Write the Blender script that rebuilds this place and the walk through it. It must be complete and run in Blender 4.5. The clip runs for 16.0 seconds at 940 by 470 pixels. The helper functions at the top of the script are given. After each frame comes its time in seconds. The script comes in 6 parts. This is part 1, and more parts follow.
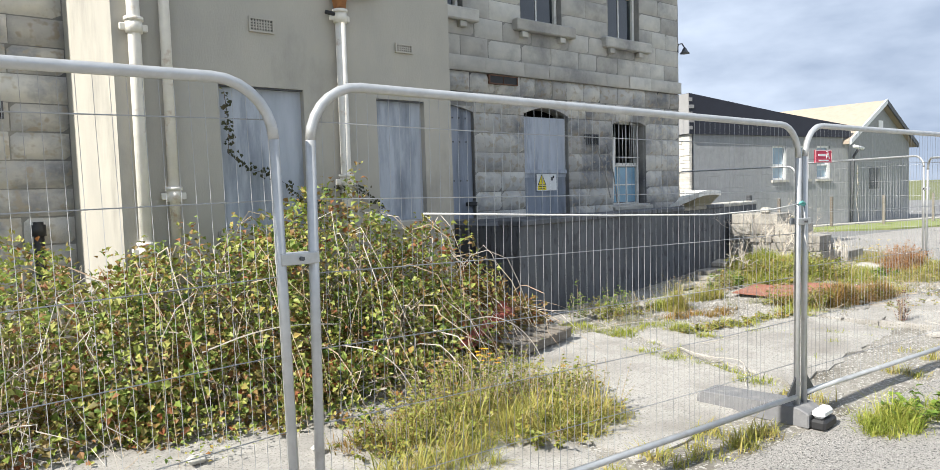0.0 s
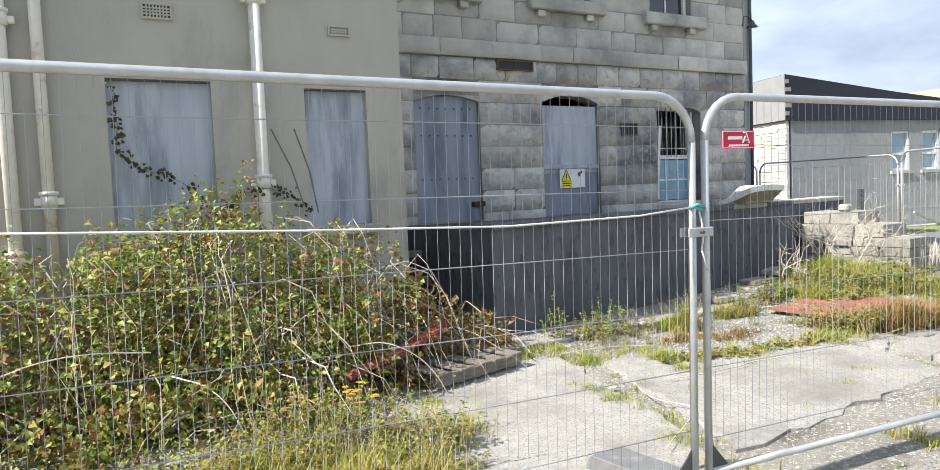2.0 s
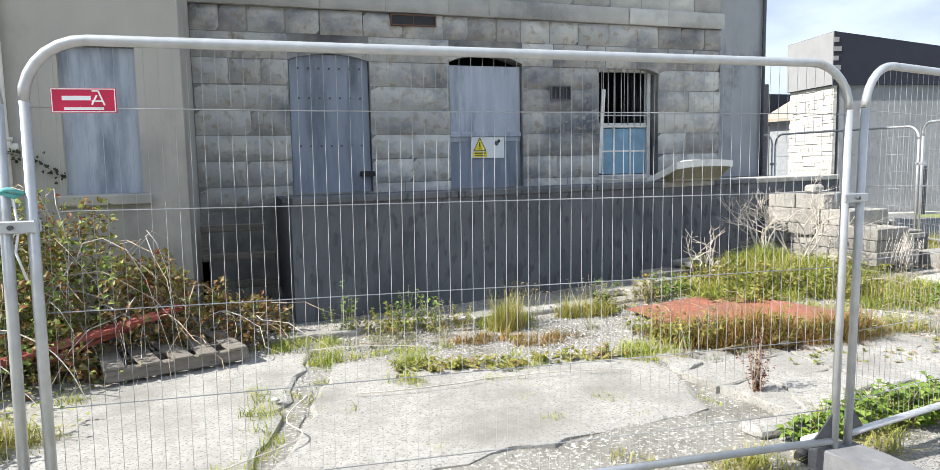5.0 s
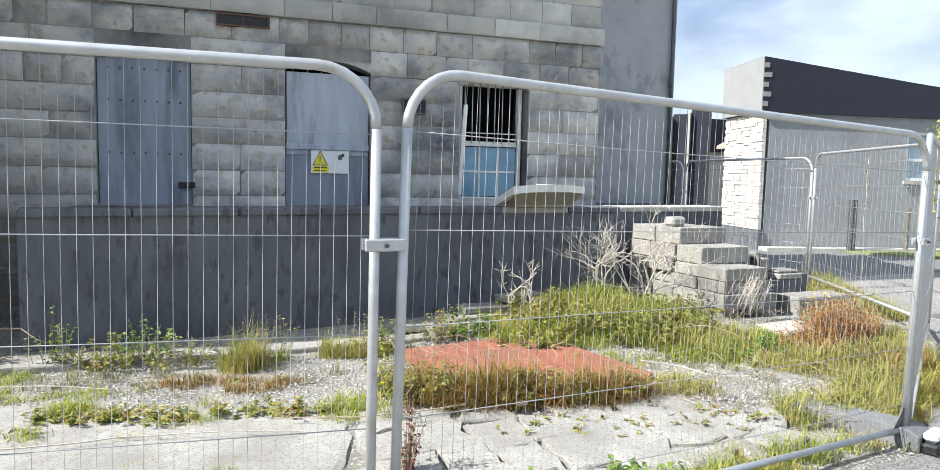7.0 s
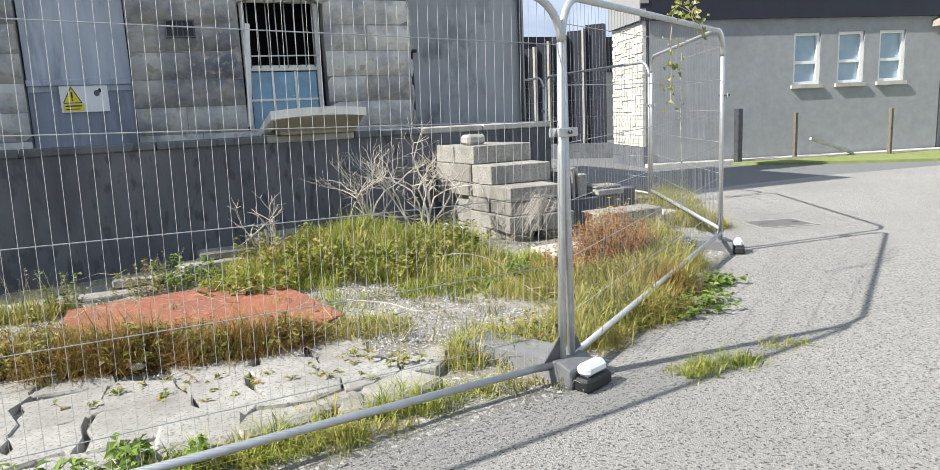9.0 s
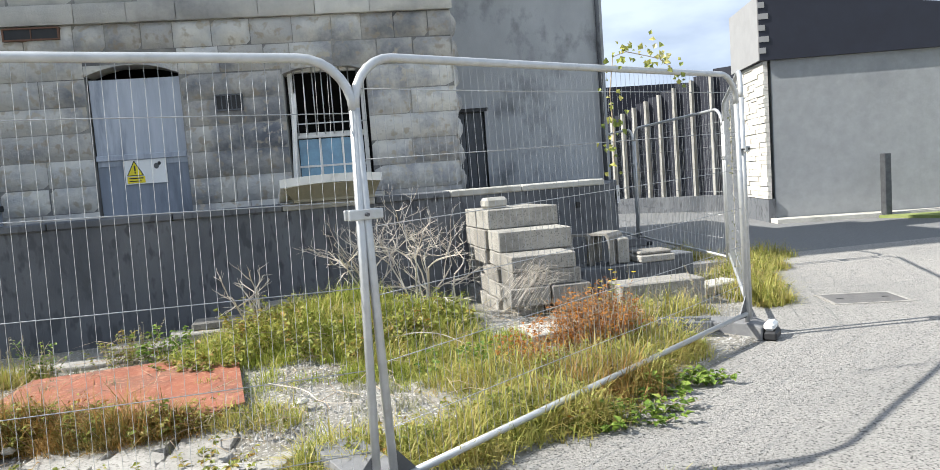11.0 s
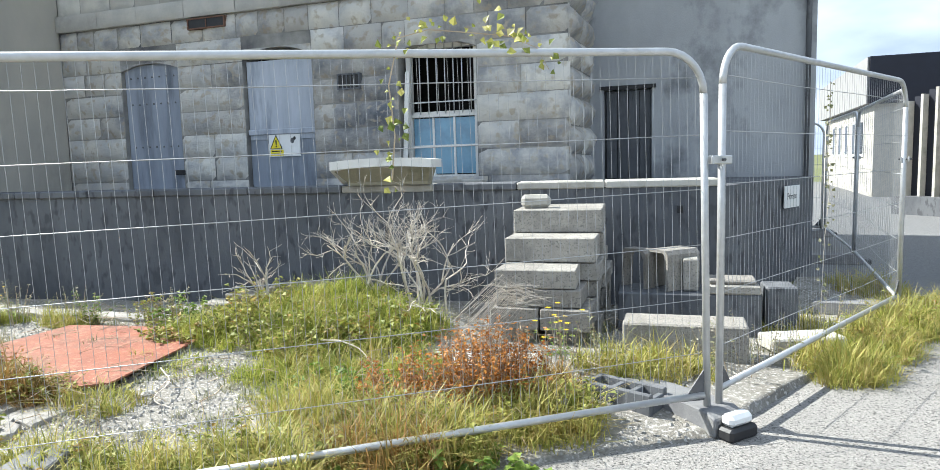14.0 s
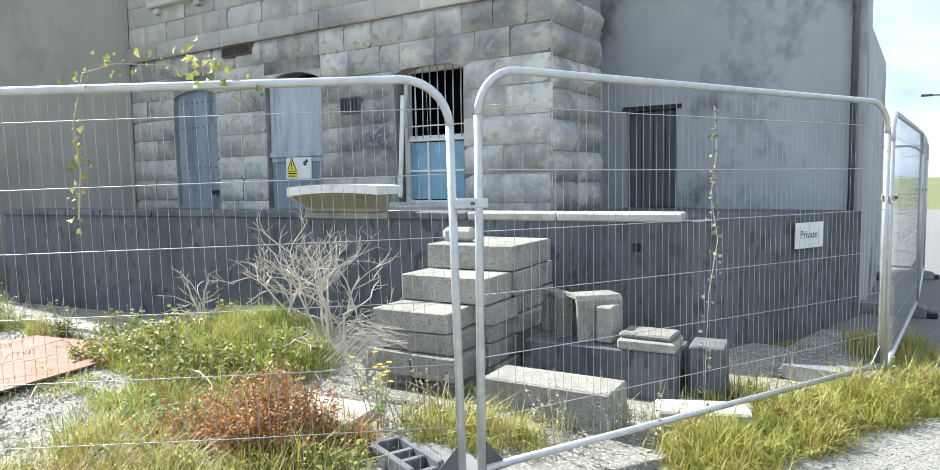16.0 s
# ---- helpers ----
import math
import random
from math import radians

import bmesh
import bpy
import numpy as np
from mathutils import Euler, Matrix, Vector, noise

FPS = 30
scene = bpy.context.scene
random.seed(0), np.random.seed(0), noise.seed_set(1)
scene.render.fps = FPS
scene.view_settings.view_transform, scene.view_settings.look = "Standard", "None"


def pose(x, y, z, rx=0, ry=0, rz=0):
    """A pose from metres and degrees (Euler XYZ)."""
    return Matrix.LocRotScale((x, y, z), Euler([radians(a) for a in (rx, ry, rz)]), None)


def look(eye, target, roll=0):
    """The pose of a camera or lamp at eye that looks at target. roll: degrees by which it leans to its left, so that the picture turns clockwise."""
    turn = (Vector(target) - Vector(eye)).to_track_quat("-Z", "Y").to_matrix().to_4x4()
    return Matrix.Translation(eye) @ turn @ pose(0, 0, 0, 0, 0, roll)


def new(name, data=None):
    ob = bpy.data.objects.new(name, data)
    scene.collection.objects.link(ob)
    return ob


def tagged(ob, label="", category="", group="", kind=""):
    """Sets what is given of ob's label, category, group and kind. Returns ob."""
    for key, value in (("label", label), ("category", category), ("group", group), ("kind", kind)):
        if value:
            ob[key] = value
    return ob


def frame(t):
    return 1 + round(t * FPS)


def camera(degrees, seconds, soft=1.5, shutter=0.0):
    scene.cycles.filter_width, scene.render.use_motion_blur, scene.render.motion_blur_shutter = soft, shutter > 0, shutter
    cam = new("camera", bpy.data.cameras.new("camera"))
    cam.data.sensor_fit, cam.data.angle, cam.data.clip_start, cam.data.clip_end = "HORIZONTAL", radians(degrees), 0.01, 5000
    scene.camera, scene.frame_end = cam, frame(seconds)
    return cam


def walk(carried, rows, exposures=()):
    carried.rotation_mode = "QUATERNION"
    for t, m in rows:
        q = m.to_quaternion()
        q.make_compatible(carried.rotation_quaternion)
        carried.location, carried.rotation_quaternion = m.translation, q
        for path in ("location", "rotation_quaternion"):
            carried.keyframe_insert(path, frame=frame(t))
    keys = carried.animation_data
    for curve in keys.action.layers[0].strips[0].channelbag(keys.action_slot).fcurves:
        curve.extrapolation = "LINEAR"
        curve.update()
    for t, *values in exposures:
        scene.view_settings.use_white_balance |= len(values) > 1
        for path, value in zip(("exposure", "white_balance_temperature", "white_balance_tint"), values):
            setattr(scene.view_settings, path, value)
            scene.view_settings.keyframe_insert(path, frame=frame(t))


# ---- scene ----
cam = camera(68.4, 16.0, soft=0.75)
PATH = [
    (0, (-0.265, -0.555, 1.629), (0.985, 1.002, 1.505), -1.7),
    (0.5, (0.283, -0.577, 1.645), (1.517, 0.992, 1.531), -2.8),
    (1, (0.819, -0.667, 1.644), (1.902, 1.012, 1.542), -0.6),
    (1.5, (1.357, -0.657, 1.587), (2.324, 1.075, 1.334), -0.6),
    (2, (1.845, -0.704, 1.598), (2.794, 1.053, 1.477), -2.4),
    (2.5, (2.38, -0.798, 1.601), (3.229, 1.009, 1.471), -1.2),
    (3, (2.941, -0.757, 1.586), (3.799, 1.039, 1.393), 0.1),
    (3.5, (3.512, -0.808, 1.568), (4.157, 1.076, 1.384), -0.5),
    (4, (4.172, -0.84, 1.544), (4.825, 1.027, 1.249), -1.6),
    (4.2, (4.325, -1.003, 1.549), (5.022, 0.861, 1.346), -1.9),
    (6.5, (6.791, -1.153, 1.584), (7.302, 0.767, 1.354), 0.8),
    (7, (7.306, -1.042, 1.609), (7.959, 0.841, 1.441), 1.2),
    (7.5, (7.798, -1.024, 1.586), (8.401, 0.85, 1.234), -0.2),
    (8, (8.484, -0.936, 1.369), (9.34, 0.825, 0.963), 0.5),
    (10.3, (10.673, -1.011, 1.389), (11.025, 0.946, 1.178), -1.9),
    (10.5, (10.87, -0.91, 1.38), (11.173, 1.048, 1.113), -0.7),
    (11, (11.327, -0.87, 1.396), (11.586, 1.106, 1.229), -4.3),
    (11.5, (11.796, -0.732, 1.425), (11.968, 1.251, 1.234), -2.8),
    (12, (12.285, -0.532, 1.438), (12.286, 1.452, 1.188), -2.3),
    (12.5, (12.765, -0.434, 1.418), (12.555, 1.546, 1.233), -1.9),
    (13, (13.213, -0.245, 1.422), (12.945, 1.727, 1.224), -2.8),
    (13.5, (13.661, -0.014, 1.478), (13.28, 1.938, 1.271), -3.4),
    (14, (14.145, 0.224, 1.47), (13.451, 2.088, 1.261), -1.5),
    (14.5, (14.602, 0.525, 1.442), (13.787, 2.334, 1.187), 0.1),
    (15, (15.007, 0.837, 1.471), (13.993, 2.553, 1.307), -3.6),
    (15.5, (15.411, 1.103, 1.514), (14.307, 2.763, 1.344), -2.9),
    (16, (15.799, 1.486, 1.546), (14.699, 3.149, 1.392), -0.7),
]
walk(cam, [(t, look(eye, target, roll)) for t, eye, target, roll in PATH], [(0, 0.95, 5900, 11), (4, 1.1, 5800, 11), (7, 1.1, 5680, 10), (8, 0.88, 5750, 10), (10.3, 1.02, 5800, 10), (12.5, 1.16, 5700, 9), (14.5, 1.38, 5630, 7), (16, 1.5, 5640, 6)])
# ---- world, sun ----
world = bpy.data.worlds.new("world")
scene.world = world
world.use_nodes = True
wn = world.node_tree
sky = wn.nodes.new("ShaderNodeTexSky")
sky.sky_type, sky.sun_disc = "NISHITA", False
sky.sun_elevation, sky.sun_rotation = radians(43), radians(-88.5)
wcoord = wn.nodes.new("ShaderNodeTexCoord")
wmap = wn.nodes.new("ShaderNodeMapping")
wmap.inputs["Scale"].default_value = (1.0, 1.0, 2.6)
wn.links.new(wcoord.outputs["Generated"], wmap.inputs["Vector"])
cloud = wn.nodes.new("ShaderNodeTexNoise")
cloud.inputs["Scale"].default_value, cloud.inputs["Detail"].default_value = 2.3, 7
wn.links.new(wmap.outputs[0], cloud.inputs["Vector"])
cover = wn.nodes.new("ShaderNodeValToRGB")
cover.color_ramp.elements[0].position, cover.color_ramp.elements[1].position = 0.2, 0.38
wn.links.new(cloud.outputs["Fac"], cover.inputs["Fac"])
shade = wn.nodes.new("ShaderNodeTexNoise")
shade.inputs["Scale"].default_value, shade.inputs["Detail"].default_value = 5.0, 5
wn.links.new(wmap.outputs[0], shade.inputs["Vector"])
tone = wn.nodes.new("ShaderNodeValToRGB")
tone.color_ramp.elements[0].position, tone.color_ramp.elements[1].position = 0.3, 0.62
tone.color_ramp.elements[0].color, tone.color_ramp.elements[1].color = (4.5, 5.15, 6.1, 1), (7.8, 8.4, 9.1, 1)
wn.links.new(shade.outputs["Fac"], tone.inputs["Fac"])
wmix = wn.nodes.new("ShaderNodeMix")
wmix.data_type = "RGBA"
wn.links.new(cover.outputs["Color"], wmix.inputs["Factor"])
wn.links.new(sky.outputs[0], wmix.inputs[6])
wn.links.new(tone.outputs["Color"], wmix.inputs[7])
wn.links.new(wmix.outputs[2], wn.nodes["Background"].inputs["Color"])
wn.nodes["Background"].inputs["Strength"].default_value = 0.057

sun = new("sun", bpy.data.lights.new("sun", "SUN"))
sun.data.energy, sun.data.angle, sun.data.color = 5.0, radians(0.7), (1.0, 0.91, 0.76)
sun.matrix_world = look((-7.3, 0.19, 6.81), (0, 0, 0))

# ---- materials ----
def material(name, c1, c2, scale=3.0, stain=None, stain_scale=0.7, stain_at=(0.55, 0.75), stretch=(1, 1, 1), rough=0.85,
             bump=0.25, bump_scale=45.0, metal=0.0, vary=0.0, island=0.0, spec=0.35, specks=None, speck_scale=90.0, thru=0.0):
    """Two colours mixed by fine noise, a stain colour by coarse noise, grain as bump; vary: by object, island: by loose piece."""
    m = bpy.data.materials.new(name)
    m.use_nodes = True
    t = m.node_tree
    n, link = t.nodes, t.links.new
    b = n["Principled BSDF"]
    geo = n.new("ShaderNodeNewGeometry")
    mp = n.new("ShaderNodeMapping")
    mp.inputs["Scale"].default_value = stretch
    link(geo.outputs["Position"], mp.inputs["Vector"])

    def noise_tex(sc, detail=5, rr=0.6):
        k = n.new("ShaderNodeTexNoise")
        k.inputs["Scale"].default_value, k.inputs["Detail"].default_value, k.inputs["Roughness"].default_value = sc, detail, rr
        link(mp.outputs[0], k.inputs["Vector"])
        return k.outputs["Fac"]

    def ramp(fac, p0, p1):
        r = n.new("ShaderNodeValToRGB")
        r.color_ramp.elements[0].position, r.color_ramp.elements[1].position = p0, p1
        link(fac, r.inputs["Fac"])
        return r.outputs["Color"]

    def mix(fac, a, c, mode="MIX"):
        x = n.new("ShaderNodeMix")
        x.data_type, x.blend_type = "RGBA", mode
        if isinstance(fac, bpy.types.NodeSocket):
            link(fac, x.inputs["Factor"])
        else:
            x.inputs["Factor"].default_value = fac
        for sock, v in ((6, a), (7, c)):
            if isinstance(v, bpy.types.NodeSocket):
                link(v, x.inputs[sock])
            else:
                x.inputs[sock].default_value = (*v, 1)
        return x.outputs[2]

    col = mix(ramp(noise_tex(scale), 0.3, 0.7), c1, c2)
    if stain:
        col = mix(ramp(noise_tex(stain_scale, 6, 0.65), *stain_at), col, stain)
    if specks:
        col = mix(ramp(noise_tex(speck_scale, 2, 0.5), 0.55, 0.66), col, specks)
    if vary or island:
        if vary:
            o = n.new("ShaderNodeObjectInfo").outputs["Random"]
        else:
            o = geo.outputs["Random Per Island"]
        amount = vary or island
        h = n.new("ShaderNodeHueSaturation")
        for sock, lo, hi in (("Value", 1 - amount, 1 + amount), ("Hue", 0.5 - amount * 0.035, 0.5 + amount * 0.035), ("Saturation", 1 + amount * 0.4, 1 - amount * 0.4)):
            r = n.new("ShaderNodeMapRange")
            r.inputs["To Min"].default_value, r.inputs["To Max"].default_value = lo, hi
            link(o, r.inputs["Value"])
            link(r.outputs[0], h.inputs[sock])
        link(col, h.inputs["Color"])
        col = h.outputs["Color"]
    link(col, b.inputs["Base Color"])
    b.inputs["Roughness"].default_value, b.inputs["Metallic"].default_value = rough, metal
    b.inputs["Specular IOR Level"].default_value = spec
    if bump:
        bp = n.new("ShaderNodeBump")
        bp.inputs["Strength"].default_value, bp.inputs["Distance"].default_value = bump, 0.02
        link(noise_tex(bump_scale, 8, 0.65), bp.inputs["Height"])
        link(bp.outputs[0], b.inputs["Normal"])
    if thru:
        tr = n.new("ShaderNodeBsdfTranslucent")
        link(col, tr.inputs["Color"])
        mx = n.new("ShaderNodeMixShader")
        mx.inputs[0].default_value = thru
        link(b.outputs[0], mx.inputs[1])
        link(tr.outputs[0], mx.inputs[2])
        link(mx.outputs[0], n["Material Output"].inputs["Surface"])
    return m


def leaves_of(name, stops, thru=0.3, rough=0.55):
    """Foliage whose loose leaves take their colour from a ramp of (position, colour)."""
    m = bpy.data.materials.new(name)
    m.use_nodes = True
    n, link = m.node_tree.nodes, m.node_tree.links.new
    b = n["Principled BSDF"]
    geo = n.new("ShaderNodeNewGeometry")
    big = n.new("ShaderNodeTexNoise")
    big.inputs["Scale"].default_value, big.inputs["Detail"].default_value = 5.0, 4
    link(geo.outputs["Position"], big.inputs["Vector"])
    add = n.new("ShaderNodeMath")
    add.operation = "MULTIPLY_ADD"
    link(geo.outputs["Random Per Island"], add.inputs[0])
    add.inputs[1].default_value = 0.55
    sub = n.new("ShaderNodeMath")
    sub.operation = "MULTIPLY_ADD"
    link(big.outputs["Fac"], sub.inputs[0])
    sub.inputs[1].default_value, sub.inputs[2].default_value = 1.1, -0.33
    link(sub.outputs[0], add.inputs[2])
    r = n.new("ShaderNodeValToRGB")
    els = r.color_ramp.elements
    while len(els) < len(stops):
        els.new(0.5)
    for e, (p, c) in zip(els, stops):
        e.position, e.color = p, (*c, 1)
    link(add.outputs[0], r.inputs["Fac"])
    link(r.outputs["Color"], b.inputs["Base Color"])
    b.inputs["Roughness"].default_value, b.inputs["Specular IOR Level"].default_value = rough, 0.4
    tr = n.new("ShaderNodeBsdfTranslucent")
    link(r.outputs["Color"], tr.inputs["Color"])
    mx = n.new("ShaderNodeMixShader")
    mx.inputs[0].default_value = thru
    link(b.outputs[0], mx.inputs[1])
    link(tr.outputs[0], mx.inputs[2])
    link(mx.outputs[0], n["Material Output"].inputs["Surface"])
    return m


M_STONE = material("limestone", (0.52, 0.495, 0.435), (0.37, 0.372, 0.37), 3.2, (0.12, 0.128, 0.145), 0.8, (0.49, 0.70), vary=0.24, bump=0.7, bump_scale=22, specks=(0.36, 0.325, 0.265), speck_scale=9)
M_ASHLAR = material("ashlar limestone", (0.52, 0.50, 0.45), (0.40, 0.392, 0.365), 4, (0.18, 0.182, 0.185), 0.9, (0.52, 0.78), vary=0.18, bump=0.4, bump_scale=40)
M_MORTAR = material("mortar", (0.31, 0.30, 0.275), (0.24, 0.235, 0.215), 8, (0.09, 0.09, 0.095), 0.75, (0.47, 0.68), bump=0.5)
M_CREAM = material("cream render", (0.45, 0.425, 0.365), (0.36, 0.345, 0.305), 1.4, (0.19, 0.185, 0.17), 0.8, (0.5, 0.78), stretch=(1.1, 1.1, 0.55), bump=0.2, bump_scale=70)
M_RENDER = material("grey render", (0.42, 0.43, 0.435), (0.33, 0.338, 0.345), 1.8, (0.055, 0.06, 0.065), 0.7, (0.52, 0.68), stretch=(1.0, 1.0, 0.7), bump=0.22, bump_scale=60)
M_CEMENT = material("cement wall", (0.155, 0.16, 0.168), (0.095, 0.10, 0.108), 1.7, (0.042, 0.047, 0.056), 0.55, (0.48, 0.74), stretch=(1.0, 1.0, 0.45), bump=0.35, bump_scale=55, specks=(0.075, 0.078, 0.084), speck_scale=12)
M_COPING = material("coping stone", (0.50, 0.48, 0.43), (0.40, 0.385, 0.34), 7, (0.26, 0.25, 0.21), 2.5, (0.5, 0.75), vary=0.08, bump=0.4, bump_scale=60)
M_BLOCK = material("concrete block", (0.38, 0.355, 0.31), (0.28, 0.265, 0.235), 12, (0.175, 0.165, 0.145), 2.4, (0.48, 0.75), vary=0.16, bump=0.7, bump_scale=100, specks=(0.20, 0.19, 0.17), speck_scale=60)
M_SLAB = material("weathered concrete", (0.43, 0.41, 0.375), (0.32, 0.305, 0.275), 18, (0.22, 0.205, 0.18), 1.3, (0.44, 0.72), bump=0.55, bump_scale=110, specks=(0.21, 0.197, 0.175), speck_scale=60)
M_PATH = material("exposed aggregate path", (0.47, 0.445, 0.405), (0.22, 0.21, 0.195), 75, (0.28, 0.27, 0.25), 0.45, (0.44, 0.78), bump=0.8, bump_scale=120, specks=(0.10, 0.096, 0.088), speck_scale=70)
# dark grey carries the shadow that the main building throws on the lane
M_SHADELANE = material("shadow-dark asphalt", (0.20, 0.20, 0.195), (0.15, 0.15, 0.15), 20, bump=0.7, bump_scale=120)
M_GRAVEL = material("gravel and soil", (0.36, 0.34, 0.30), (0.22, 0.205, 0.175), 34, (0.13, 0.115, 0.085), 1.5, (0.47, 0.70), bump=1.0, bump_scale=75, specks=(0.54, 0.52, 0.48), speck_scale=42)
M_STONES = material("loose gravel", (0.38, 0.365, 0.335), (0.25, 0.24, 0.22), 20, island=0.35, bump=0.3)
M_GALV = material("galvanised steel", (0.55, 0.555, 0.55), (0.44, 0.445, 0.44), 14, (0.36, 0.33, 0.29), 6, (0.6, 0.8), rough=0.42, metal=0.55, bump=0.06, bump_scale=90, spec=0.5)
M_WIRE = material("galvanised wire", (0.40, 0.405, 0.405), (0.33, 0.335, 0.335), 20, rough=0.5, metal=0.35, bump=0)
M_DARKSTEEL = material("dark steel", (0.13, 0.135, 0.14), (0.09, 0.09, 0.095), 12, rough=0.5, metal=0.6, bump=0.1)
M_PIPE = material("white painted iron pipe", (0.76, 0.73, 0.66), (0.66, 0.63, 0.57), 9, (0.32, 0.17, 0.07), 3.2, (0.58, 0.72), rough=0.6, bump=0.25, bump_scale=80)
M_RUST = material("rust", (0.34, 0.16, 0.06), (0.25, 0.11, 0.045), 16, rough=0.85, bump=0.4)
M_PLATE = material("red rusted sheet", (0.33, 0.125, 0.075), (0.23, 0.09, 0.058), 6, (0.19, 0.115, 0.085), 2.2, (0.46, 0.68), rough=0.55, bump=0.3, bump_scale=50, specks=(0.37, 0.18, 0.12), speck_scale=24)
M_BOARD = material("blue grey board", (0.30, 0.33, 0.385), (0.215, 0.24, 0.285), 2.5, (0.11, 0.125, 0.15), 1.6, (0.48, 0.72), stretch=(2.2, 2.2, 0.4), rough=0.65, bump=0.15, bump_scale=40, vary=0.06)
M_BOARDPALE = material("pale faded board", (0.45, 0.48, 0.535), (0.32, 0.35, 0.40), 2.6, (0.14, 0.16, 0.195), 1.3, (0.48, 0.72), stretch=(2.2, 2.2, 0.4), rough=0.7, bump=0.15, bump_scale=40)
M_WHITEPAINT = material("white paint", (0.74, 0.73, 0.69), (0.66, 0.65, 0.61), 8, (0.46, 0.44, 0.39), 4, (0.58, 0.78), rough=0.5, bump=0.12)
M_WHITE = material("white plastic", (0.78, 0.78, 0.76), (0.72, 0.72, 0.70), 6, rough=0.4, bump=0)
# near black stands in for the lack of light indoors
M_INSIDE = material("unlit room black", (0.035, 0.034, 0.032), (0.022, 0.022, 0.021), 3, bump=0)
M_FASCIA = material("dark navy cladding", (0.022, 0.024, 0.036), (0.018, 0.019, 0.028), 3, rough=0.5, bump=0.03)
M_FASCIASIDE = material("grey cladding", (0.30, 0.295, 0.29), (0.26, 0.255, 0.25), 3, rough=0.6, bump=0.05)
M_SLIP = material("pale split stone", (0.60, 0.57, 0.50), (0.50, 0.475, 0.42), 8, (0.42, 0.40, 0.35), 3, vary=0.12, bump=0.4, bump_scale=60)
M_GREYSTONE = material("grey pebbledash", (0.31, 0.318, 0.32), (0.255, 0.262, 0.265), 5, (0.215, 0.22, 0.225), 0.8, bump=0.5, bump_scale=120)
M_ROOF = material("brown roof tile", (0.34, 0.28, 0.215), (0.28, 0.235, 0.185), 5, (0.22, 0.20, 0.16), 1.2, vary=0.12, bump=0.4)
M_SLATE = material("slate roof", (0.12, 0.125, 0.135), (0.09, 0.095, 0.10), 6, bump=0.3)
M_WOOD = material("grey timber", (0.22, 0.195, 0.16), (0.15, 0.13, 0.105), 12, (0.09, 0.08, 0.065), 3, stretch=(0.4, 3, 3), bump=0.5, bump_scale=40, vary=0.18)
M_REDWOOD = material("red painted timber", (0.33, 0.085, 0.06), (0.25, 0.075, 0.055), 8, (0.27, 0.2, 0.15), 4, (0.55, 0.7), bump=0.3)
M_SIGNRED = material("red sign enamel", (0.56, 0.02, 0.07), (0.50, 0.02, 0.06), 6, rough=0.35, bump=0)
M_YELLOW = material("yellow sign enamel", (0.80, 0.66, 0.02), (0.76, 0.62, 0.02), 6, rough=0.4, bump=0)
M_BLACK = material("black plastic", (0.02, 0.02, 0.022), (0.03, 0.03, 0.03), 6, rough=0.5, bump=0)
M_RUBBER = material("grey recycled rubber", (0.20, 0.20, 0.20), (0.15, 0.15, 0.155), 12, (0.30, 0.29, 0.27), 5, rough=0.8, bump=0.3, bump_scale=90)
M_ROPE = material("white rope", (0.75, 0.74, 0.70), (0.62, 0.61, 0.58), 60, rough=0.8, bump=0.3)
M_TEALROPE = material("green rope", (0.16, 0.42, 0.38), (0.12, 0.34, 0.31), 60, rough=0.8, bump=0.3)
M_BRICKRED = material("brown brick vent", (0.16, 0.085, 0.055), (0.11, 0.065, 0.045), 10, bump=0.4)
M_STEM = material("dry bramble stem", (0.46, 0.38, 0.27), (0.33, 0.25, 0.165), 12, island=0.25, rough=0.8, bump=0.2)
M_DEADWOOD = material("bleached dead twig", (0.58, 0.53, 0.45), (0.44, 0.39, 0.33), 14, island=0.15, bump=0.2)
M_VINE = material("dark ivy stem", (0.07, 0.06, 0.045), (0.10, 0.08, 0.06), 14, bump=0.2)
L_BRAMBLE = leaves_of("bramble leaves", [(0.0, (0.037, 0.075, 0.016)), (0.2, (0.106, 0.175, 0.029)), (0.44, (0.24, 0.30, 0.055)), (0.72, (0.40, 0.40, 0.105)), (0.86, (0.36, 0.24, 0.07)), (1.0, (0.306, 0.106, 0.039))], 0.3)
L_BRAMBLEDRY = leaves_of("turning bramble leaves", [(0.0, (0.06, 0.065, 0.018)), (0.35, (0.19, 0.165, 0.045)), (0.6, (0.25, 0.15, 0.05)), (0.82, (0.25, 0.09, 0.035)), (1.0, (0.19, 0.05, 0.022))])
L_GREEN = leaves_of("green grass", [(0.0, (0.081, 0.118, 0.013)), (0.3, (0.217, 0.270, 0.033)), (0.6, (0.377, 0.396, 0.072)), (1.0, (0.539, 0.477, 0.149))], 0.35)
L_DRY = leaves_of("dry grass", [(0.0, (0.114, 0.144, 0.020)), (0.28, (0.258, 0.277, 0.047)), (0.55, (0.420, 0.383, 0.101)), (0.8, (0.383, 0.296, 0.101)), (1.0, (0.572, 0.496, 0.201))], 0.3)
L_BROWN = leaves_of("brown seeding grass", [(0.0, (0.07, 0.075, 0.018)), (0.3, (0.20, 0.16, 0.04)), (0.65, (0.34, 0.19, 0.055)), (1.0, (0.40, 0.26, 0.09))], 0.3)
L_RED = leaves_of("rust red dock", [(0.0, (0.12, 0.042, 0.008)), (0.45, (0.33, 0.12, 0.012)), (0.8, (0.40, 0.18, 0.022)), (1.0, (0.36, 0.27, 0.05))], 0.25)
